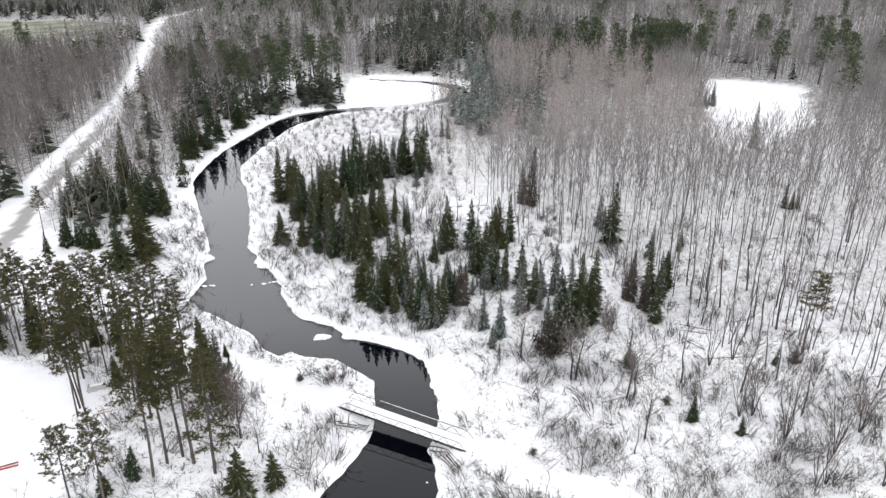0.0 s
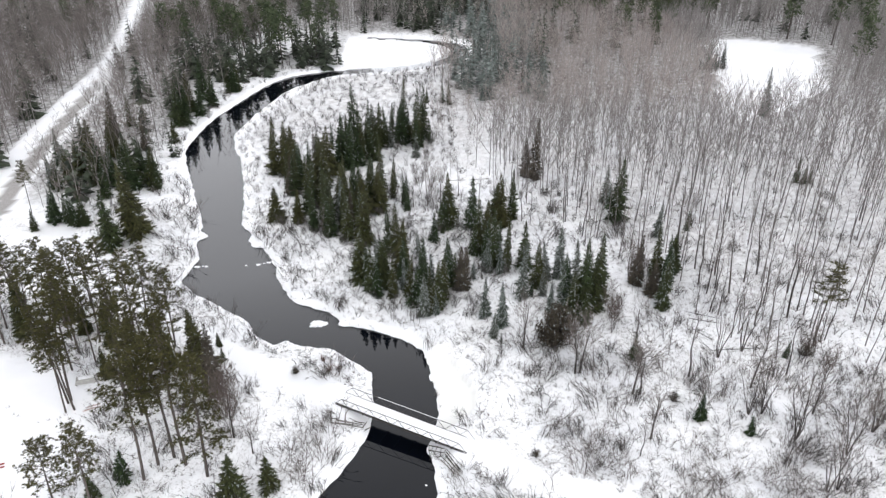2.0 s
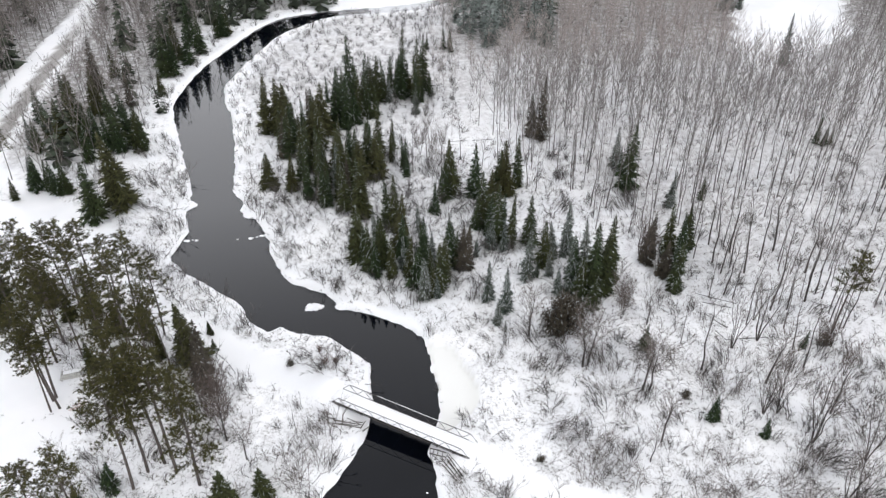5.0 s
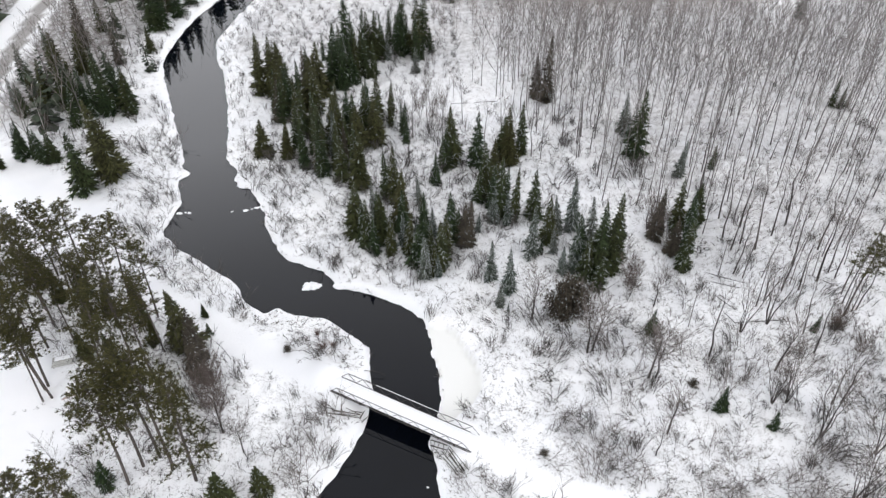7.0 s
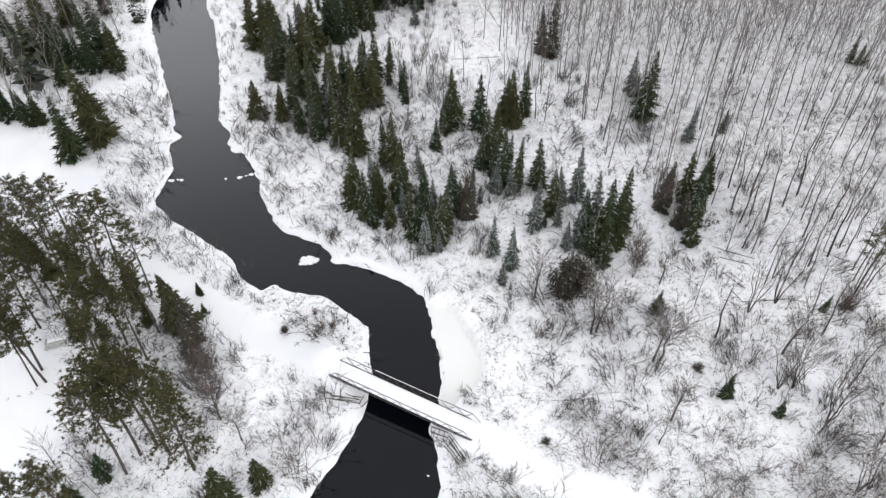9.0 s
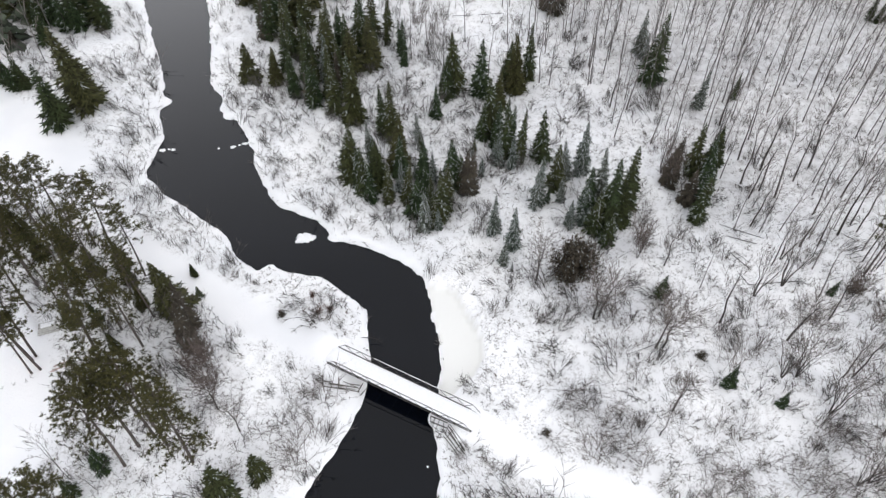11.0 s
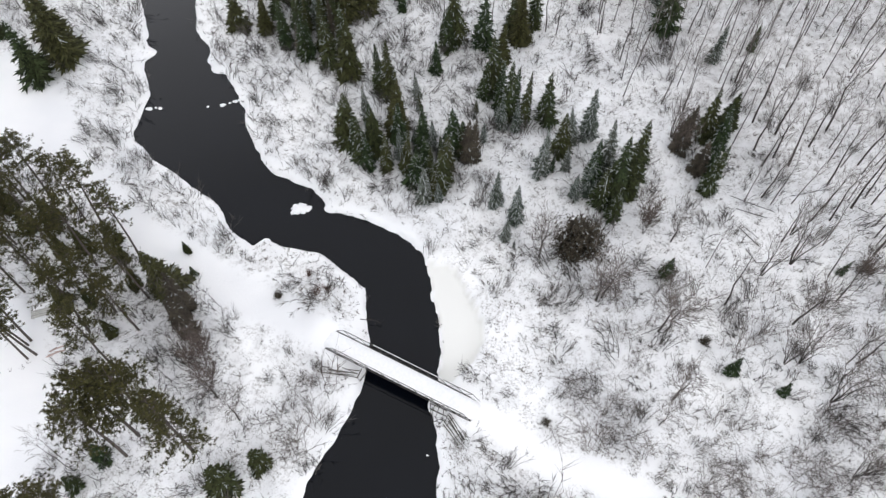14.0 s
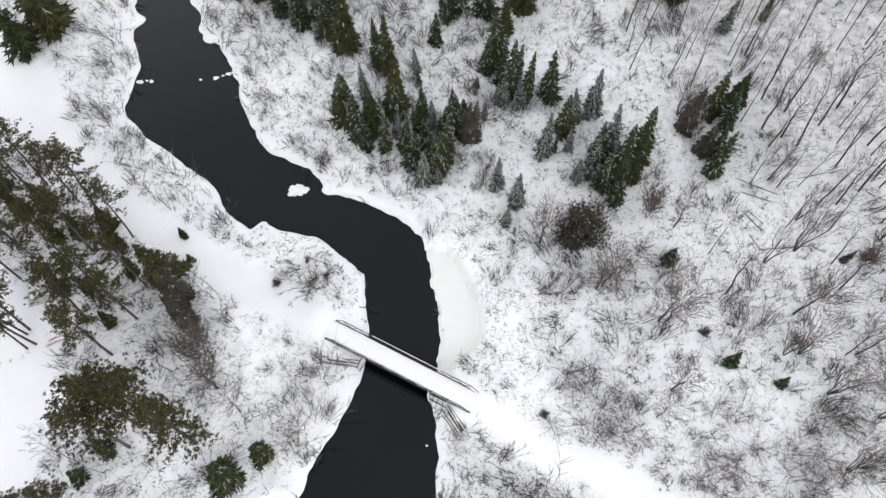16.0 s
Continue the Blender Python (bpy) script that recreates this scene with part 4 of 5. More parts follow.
def light_spruce(seed, slim=1.0, snow=0.02):
    rng = random.Random(seed)
    s = Shape()
    H, R = 9.0, 1.85 * slim
    s.tube([(0, 0, -0.3), (0, 0, H)], [0.12, 0], 3, 2)
    z = 0.06 * H
    while z < 0.97 * H:
        u = z / H
        n = 3 + int(3 * (1 - u))
        for k in range(n):
            a = rng.uniform(0, 6.28)
            L = (R * (1 - u) ** 0.85 + 0.06) * rng.uniform(0.7, 1.15)
            zj = z + rng.uniform(-0.03, 0.03) * H
            s.spray(polar(0.05, a, zj), polar(L, a, zj - 0.35 * L), 0.33 * L + 0.07, 1 if rng.random() < snow else 0, 0.12 * L)
        z += 0.066 * H
    return s


def light_pine(seed, H=15.0, start=0.42):
    rng = random.Random(seed)
    s = Shape()
    s.tube([(0, 0, -0.3), (0.1, 0, H * 0.6), (0.2, 0.1, H)], [0.2, 0.13, 0], 4, 2)
    for k in range(34):
        u = start + (0.98 - start) * (k + rng.random()) / 34
        a = k * 2.4
        L = 2.6 * (1 - 0.65 * (u - start) / (1 - start)) * rng.uniform(0.6, 1.1)
        e = Vector((0.15 * u, 0, H * u)) + polar(L, a, rng.uniform(-0.1, 0.6))
        for _ in range(13):
            c = e + Vector((rng.gauss(0, 0.45), rng.gauss(0, 0.45), rng.gauss(0, 0.3))) - polar(L * rng.uniform(0, 0.5), a, 0)
            d = Vector((rng.gauss(0, 1), rng.gauss(0, 1), rng.gauss(0.3, 0.7))).normalized() * 0.65
            s.needle(c - 0.3 * d, c + d, 0.20, 0, Vector((rng.gauss(0, 1), rng.gauss(0, 1), rng.gauss(0, 1))))
    return s



# ---- the bare trees ----
def bare(n, seed, label, group, twig=TWIG, bark=BARK, **shape):
    return [tree("bare_tree", label, "bare tree", group, *bare_shapes(seed * 13 + k, **shape), [bark], [twig]) for k in range(n)]


def pole_chance(x, y):
    """Where the young hardwoods stand east of the river."""
    p = np.where((y > 124) & (x > -6), 0.75, 0.0)
    p = np.maximum(p, np.where((x > 33 + 0.25 * (y - 100)) & (y > 84), 0.64, 0))
    p = np.maximum(p, np.where((x > 44) & (y > 66), 0.42, 0))
    p = np.maximum(p, np.where((x > 24) & (y > 104), 0.6, 0))
    p = np.where((x < 22) & (y < 150), p * 0.55, p)
    p = np.where((x > 14) & (x < 54) & (y < 108), p * np.where((x > 36) & (y > 88), 0.85, 0.12), p)
    return p * (clearance(x, y) > 2.0) * np.clip(0.3 + 1.3 * lattice(x, y, 11, 75), 0, 1.1)


nx_, ny_ = scatter(-6, 80, 66, 136, 3.0, pole_chance, 31)
order = np.argsort(np.hypot(nx_ - 20, ny_ - 60))
nx_, ny_ = nx_[order], ny_[order]
near_poles = [(x, y, h) for x, y, h in zip(nx_, ny_, np.random.default_rng(3).uniform(8.5, 13.5, len(nx_)))]
set_out(bare(8, 8, "slender leafless hardwood pole in the snowy woods", "hardwood poles", bark=POLE_BARK, start=0.45, spread=0.15, boughs=12, twigs=4, girth=0.095, fine=1.2, crook=0.14), near_poles[:300], 12, 32, 1.8)
over = np.array(near_poles[300:])
if len(over):
    joined("hardwood_poles", [light_bare(500 + k, 12, 14, 80, 0.082, 0.022, 0.36, 0.18) for k in range(6)], [GREY_BARK, TWIG], places_of(over[:, 0], over[:, 1], 36, (0.75, 1.1), (0.9, 1.15), 0.05), "slender leafless hardwoods deeper in the snowy woods", "woods")

OPEN_TREES = [(24.2, 69.3, 7), (17.3, 80.9, 8.5), (18, 81.3, 8), (23.9, 77.2, 7.5), (24.7, 77.2, 7), (27, 88.7, 6), (11.2, 86.6, 7.5), (-23.7, 69.2, 6.5), (22.3, 66.4, 4.5), (16, 64.8, 3), (-21, 66.8, 5), (38.8, 77.9, 8)]
set_out(bare(4, 9, "low spreading leafless tree in the open brush", "spreading bare trees", start=0.28, spread=0.27, boughs=26, twigs=6, girth=0.14, fine=1.9, rise=(1.6, 3.0)), OPEN_TREES, 12, 33, 2, (1.3, 1.7))
LEANING = [
    (31.9, 80.5, 10), (43.9, 100.3, 13), (43.4, 105.5, 12), (40, 102.8, 12), (40.4, 100.2, 9), (40.8, 107.4, 12), (40, 114.7, 12), (50.5, 106.5, 13),
    (47.2, 103.3, 11), (42.1, 101.5, 9), (52.9, 100.6, 11), (50.1, 93.9, 12), (52.2, 95.5, 10), (52.6, 94.3, 10), (44.6, 91.9, 10), (46.8, 91.9, 9),
    (44.6, 84.2, 9), (44.7, 81, 9), (43.6, 73.3, 8), (44.6, 73.3, 9), (39.4, 95.4, 9), (47.9, 97.2, 11),
]
set_out(bare(5, 13, "tall leafless hardwood with a dark bare trunk", "tall bare trees", start=0.4, spread=0.17, boughs=15, twigs=4, girth=0.14, fine=1.9, rise=(1.4, 2.6)), LEANING, 12, 38, 3)
CLUMPS = [(40.6, 85.8, 10), (36.8, 84.2, 9.5), (41.6, 89.9, 8), (36.9, 73.3, 9), (38.5, 73.4, 9), (40.7, 69, 11), (45.4, 66.5, 10), (40.8, 61.2, 9), (41.9, 61.4, 9), (50.4, 70.5, 10), (53, 63.4, 9), (47.9, 60.9, 8), (29.6, 104.8, 9)]
set_out(bare(4, 10, "clump of leaning leafless stems rising from the snow", "multi-stemmed bare trees", stems=5, start=0.35, spread=0.17, boughs=11, twigs=4, girth=0.12, fine=1.9, rise=(1.6, 3.0)), CLUMPS, 12, 34, 3)
SAPLINGS = [(47.7, 83.9, 7), (49.1, 79.6, 7), (-25.6, 73, 8.5), (-24.6, 70.8, 7), (23.9, 89.9, 8), (24.4, 90.8, 7), (29.6, 101.8, 8), (30.3, 103.4, 9), (-2, 134, 7), (-4, 137, 7), (0, 139, 6.5), (-26, 74.4, 8)]
set_out(bare(3, 12, "thicket of upright reddish leafless saplings", "reddish saplings", SAPLING_TWIG, stems=6, start=0.2, spread=0.14, boughs=18, twigs=7, girth=0.06, fine=2.0), SAPLINGS, 12, 37, 2)
WEST_BARE = [(-38.3, 62.8, 8), (-36.8, 61.6, 8.5), (-16.3, 70.6, 5), (-17.3, 67.2, 3.8), (-26.4, 73.9, 8), (-28, 78.5, 8.5), (-30.8, 80, 8), (-12.7, 79.3, 3.2), (-33.8, 60.5, 6), (-30.3, 59.3, 5), (-28.8, 70.9, 7), (-25.5, 73.1, 6)]
set_out(bare(3, 11, "thin leafless birch sapling among the pines", "bare saplings", start=0.3, spread=0.2, boughs=12, girth=0.06), WEST_BARE, 12, 35, 4)

def clear_of(x, y, r):
    return clearance(x, y) > r


def far_spruce_share(x, y):
    """How much of the far woods is spruce: the river belt, the dark woods behind the bend and the northern ridge."""
    behind = y - np.interp(x, (-80, -58, -46, -39, -28), (208, 209, 219, 225.5, 230)) + 8 * (lattice(x, y, 9, 60) - 0.5)
    f = 1.0 * ((behind > 3) & (behind < 30) & (x > -78) & (x < -26))
    f = np.maximum(f, 0.94 * (np.hypot((x - 17) / 19, (y - 252) / 54) + 0.9 * (lattice(x, y, 9, 59) - 0.5) < 1))
    f = np.maximum(f, 0.8 * (np.hypot((x - 2) / 50, (y - 350) / 68) + 1.2 * (lattice(x, y, 34, 76) - 0.5) < 1))
    f = np.maximum(f, 0.65 * (np.hypot((x + 110) / 210, (y - 520) / 75) + 0.8 * (lattice(x, y, 50, 77) - 0.5) < 1))
    return np.maximum(f, 0.12 * (y > 270) * (x < -40))


def wood_chance(x, y):
    """Bare woods beyond the near stretch, on both sides."""
    p = np.where(y > 136, 0.8, 0.0) * (x > -4 + 0.02 * (y - 136))
    p = np.maximum(p, np.where((x > 78) & (y > 66), 0.8, 0))
    p = np.where((x < 12) & (y < 165), p * 0.35, p)
    p = np.maximum(p, np.where((x < -58) & (y > 118), 0.6, 0))
    p = np.maximum(p, np.where((x < -60) & (y > 146), 0.95, 0))
    p = np.maximum(p, np.where(y > 275, 0.85, 0))
    p = p * (1 - far_spruce_share(x, y))
    p = np.where(np.hypot((x - 94) / 22, (y - 186) / 20) < 1, 0.6, p)
    spread = np.abs(x) < 0.66 * y + 25
    p = np.where((x > -92) & (x < -54) & (y < 212), p * 0.28, p)
    p = np.where((y > 212) & (x > 18), np.maximum(p, 0.9), p)
    p = np.where((east_of_road(x, y) > 0) & (east_of_road(x, y) < 3.4), p * 0.15, p)
    return p * spread * clear_of(x, y, 1.0) * (river_sd(x, y) > 3)


wx1, wy1 = scatter(-175, 190, 66, 296, 2.7, wood_chance, 41)


def view_lowered(x, y):
    """Height factors fitted to the camera's view: road, pasture, riverside spruces and pond stay visible."""
    e = east_of_road(x, y)
    f = np.where((e > 0) & (e < 14), 0.22 + 0.055 * np.maximum(e, 0), 1.0)
    f = np.where((y > 305) & (y < 352) & (x < -150) & (e < 0), 0.5, f)
    f = np.where((x < 6 + 0.25 * (y - 150)) & (y < 205) & (x > -10), 0.55 * f, f)
    return np.where(np.hypot((x - 92) / 26, (y - 186) / 26) < 1, 0.9, f)


pl = places_of(wx1, wy1, 42, (0.75, 1.15), (0.85, 1.2), 0.03, view_lowered(wx1, wy1))
east = (wx1 > -10) & (wx1 < 75) & (wy1 > 165)
west = wx1 < -52
tall_hardwoods = [light_bare(200 + k, 12.5, 12, 78, 0.09, 0.034, 0.22, 0.20) for k in range(8)]
joined("bare_woods", tall_hardwoods, [GREY_BARK, BROWN_TWIG], pl[west], "leafless brown hardwoods beside the snowy road", "woods")
joined("bare_woods", tall_hardwoods, [GREY_BARK, HAZY_TWIG], pl[~east & ~west], "leafless grey-brown hardwoods standing in snow", "woods")
joined("bare_woods", [light_bare(220 + k, 11, 13, 95, 0.065, 0.027, 0.25) for k in range(7)], [GREY_BARK, HAZY_RED_TWIG], pl[east], "dense reddish-brown leafless saplings", "woods")
wx2, wy2 = scatter(-400, 400, 296, 560, 5.0, wood_chance, 43)
joined("far_woods", [light_bare(240 + k, 13, 7, 35, 0.13, 0.09, 0.25, 0.24) for k in range(6)], [GREY_BARK, HAZY_TWIG], places_of(wx2, wy2, 44, (0.75, 1.2), (0.9, 1.4), 0.03, view_lowered(wx2, wy2)), "distant leafless grey-brown woods", "woods")


def conifer_chance(x, y):
    p = np.maximum(np.where(y > 140, 0.05, 0.0), 0.85 * far_spruce_share(x, y))
    p = np.maximum(p, np.where((y > 290) & (x > 40), 0.06, 0))
    p = np.maximum(p, np.where((x < -58) & (y > 130) & (y < 300), 0.12, 0))
    p = np.where((x > 30) & (y < 250), p * 0.3, p)
    return p * (np.abs(x) < 0.66 * y + 25) * clear_of(x, y, 1.5) * ((y > 245) | (x < -58) | (far_spruce_share(x, y) > 0.2)) * np.where((east_of_road(x, y) > 0) & (east_of_road(x, y) < 14), 0.1, 1)


cx, cy = scatter(-330, 330, 136, 590, 3.9, conifer_chance, 51)
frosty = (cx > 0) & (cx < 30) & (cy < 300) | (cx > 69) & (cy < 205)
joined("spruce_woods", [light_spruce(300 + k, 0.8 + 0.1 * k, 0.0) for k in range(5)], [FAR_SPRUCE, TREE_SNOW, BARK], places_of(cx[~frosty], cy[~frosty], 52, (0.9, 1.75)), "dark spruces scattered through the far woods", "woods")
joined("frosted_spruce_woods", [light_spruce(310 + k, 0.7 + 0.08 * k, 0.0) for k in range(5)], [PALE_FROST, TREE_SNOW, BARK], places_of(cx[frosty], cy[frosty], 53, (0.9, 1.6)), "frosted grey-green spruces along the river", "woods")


def pine_chance(x, y):
    p = 0.55 * (np.hypot((x + 56) / 36, (y - 252) / 22) < 1)
    p = np.maximum(p, 0.7 * (np.hypot((x - 84) / 20, (y - 290) / 20) < 1))
    p = np.maximum(p, np.where((y > 270) & (x > 60), 0.05, np.where((x < -40) & (x > -110) & (y > 260), 0.14, 0.02 * (y > 240))))
    p = np.where((east_of_road(x, y) > 0) & (east_of_road(x, y) < 16), 0, p)
    return p * clear_of(x, y, 3.0)


px_, py_ = scatter(-260, 260, 215, 460, 6.5, pine_chance, 55)
extra = np.array([(118.8, 213.2), (120.2, 263.8), (131.3, 254.5), (87.7, 282.4), (82.5, 279.4), (92, 282.3), (78.3, 279.5), (109.3, 307.3), (126.2, 326.7), (81.4, 296), (153.9, 306.3), (43.7, 277), (52.8, 280), (58.2, 283), (20.9, 309.3), (31.8, 315.3), (66.4, 276.6), (69.7, 251.3), (85, 287), (90, 290), (97, 279.2), (137, 248), (146, 272), (160, 268), (152, 234), (128, 300)])
pp = np.vstack([places_of(px_, py_, 56, (0.75, 1.1)), places_of(extra[:, 0], extra[:, 1], 57, (1.05, 1.3), (1.0, 1.3))])
joined("pine_woods", [light_pine(320 + k) for k in range(5)], [FAR_PINE, TREE_SNOW, PINE_BARK], pp, "olive-green pines rising above the far woods", "woods")


# ---- brush, tufts ----
def brush_chance(x, y):
    sd = river_sd(x, y)
    p = 0.35 + 0.45 * (np.exp(-((sd - 4) / 4) ** 2))
    p = np.where((x > 12) & (y < 84), 0.62, p)
    p = np.where((x > -4) & (x < 34) & (y > 96) & (y < 140), 0.72, p)
    p = np.where((x > 2) & (x < 24) & (y < 68 - 0.55 * x), 0.95, p)
    p = np.where((x < -23) & (y < 100), 1.3, p)
    p = np.where((y > 112) & (x > -5), 0.75 * p, p)
    p = np.where((y > 96) & (x < 4) & (x > -62), np.maximum(p, 1.5), p)
    p = np.where((x < -7) & (x > -18) & (y < 68), 1.0, p)
    p = p * (0.05 + 1.0 * lattice(x, y, 7, 61) ** 1.4 + 1.7 * lattice(x, y, 2.6, 74) ** 3)
    return p * (clearance(x, y) > np.where((x < -7) & (x > -18) & (y < 68), 0.2, 0.55)) * (np.abs(x) < 0.66 * y + 12)


bx_, by_ = scatter(-70, 75, 54, 136, 1.3, brush_chance, 62)
joined("brush", [shrub_shape(400 + k, 0.8 + 0.19 * k, (2, 3, 3, 4, 5, 6, 8, 9, 12, 15)[k], 0.5 + 0.14 * (k % 4), 7, (0.027, 0.018, 0.022)[k % 3], (0.6, 3.0, 1.0)[k % 3]) for k in range(10)], [BRUSH], places_of(bx_, by_, 63, (0.5, 1.2), (0.9, 1.5), 0.25), "thin leafless willow and alder brush poking out of the snow", "brush")
bx_, by_ = scatter(-70, 90, 136, 245, 2.1, brush_chance, 64)
joined("bank_brush", [shrub_shape(420 + k, 1.5 + 0.16 * k, 9, 0.5, 3, 0.027) for k in range(5)], [BRUSH], places_of(bx_, by_, 65, (0.6, 1.2), (0.9, 1.4), 0.15), "low leafless brush along the far banks", "brush")


def tall_brush_chance(x, y):
    p = np.where(x > 10, 0.34, np.where((y < 72) & (river_sd(x, y) < 7), 0.7, 0))
    p = np.where((x > 15) & (x < 42) & (y < 67), 0.75, p)
    return p * (0.2 + 1.2 * lattice(x, y, 6, 69)) * (clearance(x, y) > 1.2) * (river_sd(x, y) > 2.2)


tx_, ty_ = scatter(-26, 72, 54, 84, 2.1, tall_brush_chance, 70)
joined("tall_brush", [shrub_shape(480 + k, 2.6 + 0.3 * k, 12, 0.6 + 0.16 * (k % 3), 8, 0.022, (0.7, 3.0, 1.1)[k % 3]) for k in range(6)], [TWIG], places_of(tx_, ty_, 71, (0.6, 1.15), (0.9, 1.4), 0.2), "tall arching leafless alder brush beside the trail", "brush")
gx_, gy_ = scatter(-72, 72, 54, 132, 0.62, lambda x, y: 0.7 * lattice(x, y, 3.5, 66) * (clearance(x, y) > 0.7), 67)
joined("dead_grass", [tuft_shape(440 + k) for k in range(8)], [DRY_GRASS], places_of(gx_, gy_, 68, (0.4, 1.3), (0.8, 1.6), 0.2), "tufts of dead grass and weeds in the snow", "dead grass")

rng_ = random.Random(77)
edge = [p + np.array([rng_.gauss(0, 0.25), rng_.gauss(0, 0.25)]) for line in BANKS for p in line if 56 < p[1] < 200 and rng_.random() < 0.3]
edge = np.array(edge)
edge = edge[river_sd(edge[:, 0], edge[:, 1]) > -0.1]
joined("bank_grass", [tuft_shape(620 + k, 0.4, 12) for k in range(5)], [BRUSH], places_of(edge[:, 0], edge[:, 1], 73, (0.4, 1.2), (0.8, 1.6), 0.3), "dark sedge and roots hanging over the undercut bank", "bank grass")

BUSHES = [(15.7, 87.2, 3.1), (28.5, 75.6, 0.85), (10.6, 66.6, 0.6), (48.8, 84.9, 1.1), (-18.8, 81.3, 0.6), (25.8, 84.4, 1.2)]
for k, (x, y, r) in enumerate(BUSHES):
    st, lf = thicket_shapes(460 + k, 1.7, 150 if r > 2 else 40)
    b = tree("bush", "dense dark rounded bush holding withered leaves", "bush", "dense bushes", st, lf, [BARK], [RUST, TREE_SNOW], "leaves")
    b.matrix_basis = pose(x, y, float(ground_z(x, y)[0]), 0, 0, 40 * k) @ Matrix.Diagonal((r / 1.7, r / 1.7, 1.35 * r / 1.7, 1))


for k, (x, y, h) in enumerate([(-14.6, 82, 1.2), (-13.4, 82.5, 1.0), (-15.6, 84.4, 0.9)]):
    v, t, m = shrub_shape(470 + k, h, 46, 0.9, 6, 0.02).arrays()
    clump = tagged(new("russet_shrub", mesh_from("russet_shrub", v, t, [RUSSET], m)), "low russet shrub with bare reddish stems on the snowy bank", "shrub", "russet shrubs")
    clump.matrix_basis = pose(x, y, float(ground_z(x, y)[0]), 0, 0, 70 * k)


# ---- the footbridge ----
def plank(size, bevel=0.01):
    bm = bmesh.new()
    bmesh.ops.create_cube(bm, size=1, matrix=Matrix.Diagonal((*size, 1)))
    bmesh.ops.bevel(bm, geom=bm.edges[:], offset=bevel, segments=1, affect="EDGES")
    return bm


def bm_part(name, bm, material, parent, m=None, label=""):
    me = bpy.data.meshes.new(name)
    bm.to_mesh(me), bm.free()
    me.materials.append(material)
    ob = new(name, me)
    ob.parent = parent
    if m is not None:
        ob.matrix_basis = m
    return tagged(ob, label)


def beam(name, a, b, thick, material, parent, label="", bevel=0.008):
    """A square bar from a to b."""
    a, b = Vector(a), Vector(b)
    m = Matrix.Translation((a + b) / 2) @ (b - a).to_track_quat("X", "Z").to_matrix().to_4x4()
    return bm_part(name, plank(((b - a).length, thick, thick), bevel), material, parent, m, label)


def footbridge():
    """A steel pony-truss bridge under deep snow. Its own x runs along the deck, from the west end."""
    top = tagged(new("footbridge"), "snow-covered steel truss footbridge across the dark river", "footbridge")
    L, W = 17.6, 2.35
    n, rise = 9, 0.97
    bay = L / n
    deck = bm_part("deck", plank((L, W - 0.2, 0.14), 0.01), SHADE_PLANK, top, pose(L / 2, 0, -0.10), "plank deck coloured black for the shade underneath")
    for s in (-1, 1):
        y = s * W / 2
        truss = tagged(new("truss"), "dark weathered steel side truss")
        truss.parent = top
        beam("bottom_chord", (0, y, -0.15), (L, y, -0.15), 0.075, STEEL, truss)
        beam("top_chord", (bay * 0.5, y, rise), (L - bay * 0.5, y, rise), 0.06, STEEL, truss)
        if s > 0:
            beam("snow_cap", (bay * 2.4, y, rise + 0.045), (L - bay * 2.3, y, rise + 0.045), 0.06, SNOW, truss, "thin snow on the rail", 0.02)
        for k in range(n):
            x = k * bay
            beam("diagonal", (x, y, -0.1), (x + bay / 2, y, rise), 0.048, STEEL, truss)
            beam("diagonal", (x + bay / 2, y, rise), (x + bay, y, -0.1), 0.048, STEEL, truss)
    for k in range(n + 1):
        beam("cross_beam", (min(max(k * bay, 0.1), L - 0.1), -W / 2 - 0.03, -0.27), (min(max(k * bay, 0.1), L - 0.1), W / 2 + 0.03, -0.27), 0.13, STEEL, top)
    # the snow bed on the deck, rounded at its edges and a little uneven
    bm = bmesh.new()
    xs, ys = np.linspace(-0.7, L + 0.5, 72), np.linspace(-1, 1, 9)
    rows = []
    for x in xs:
        row = []
        for v in ys:
            h = 0.24 * (1 - abs(v) ** 6) + 0.03 * (float(lattice(x, 3 * v, 0.9, 71)) - 0.5)
            row.append(bm.verts.new((x, v * (W / 2 - 0.14), -0.03 + max(h, 0.02) - 0.5 * max(0, -0.1 - x, x - L + 0.1))))
        rows.append(row)
    for a, b in zip(rows[:-1], rows[1:]):
        for k in range(8):
            bm.faces.new((a[k], b[k], b[k + 1], a[k + 1]))
    for f in bm.faces:
        f.smooth = True
    bm_part("snow_bed", bm, SNOW, top, None, "smooth white snow on the deck")
    top.matrix_basis = pose(-12.25, 75.75, 1.62, 0, 1.35, -27.0)
    return top


footbridge()


def log(a, b, r, rng):
    s = Shape()
    a, b = Vector(a), Vector(b)
    s.tube([a, a.lerp(b, 0.5) + (b - a).length * Vector((rng.uniform(-0.012, 0.012), rng.uniform(-0.012, 0.012), 0)), a.lerp(b, 0.96), b], [r, r * 0.95, r * 0.85, 0], 7)
    return s


def crib(label, beams, origin, turn, wood=None):
    rng = random.Random(int(origin[0] * 10))
    top = tagged(new("timber_crib"), label, "timber crib", "bridge abutments")
    for a, b, r in beams:
        part("timber", log(a, b, r, rng), [wood or TIMBER], top)
    top.matrix_basis = pose(*origin, 0, 0, turn)


LOOSE = random.Random(31)


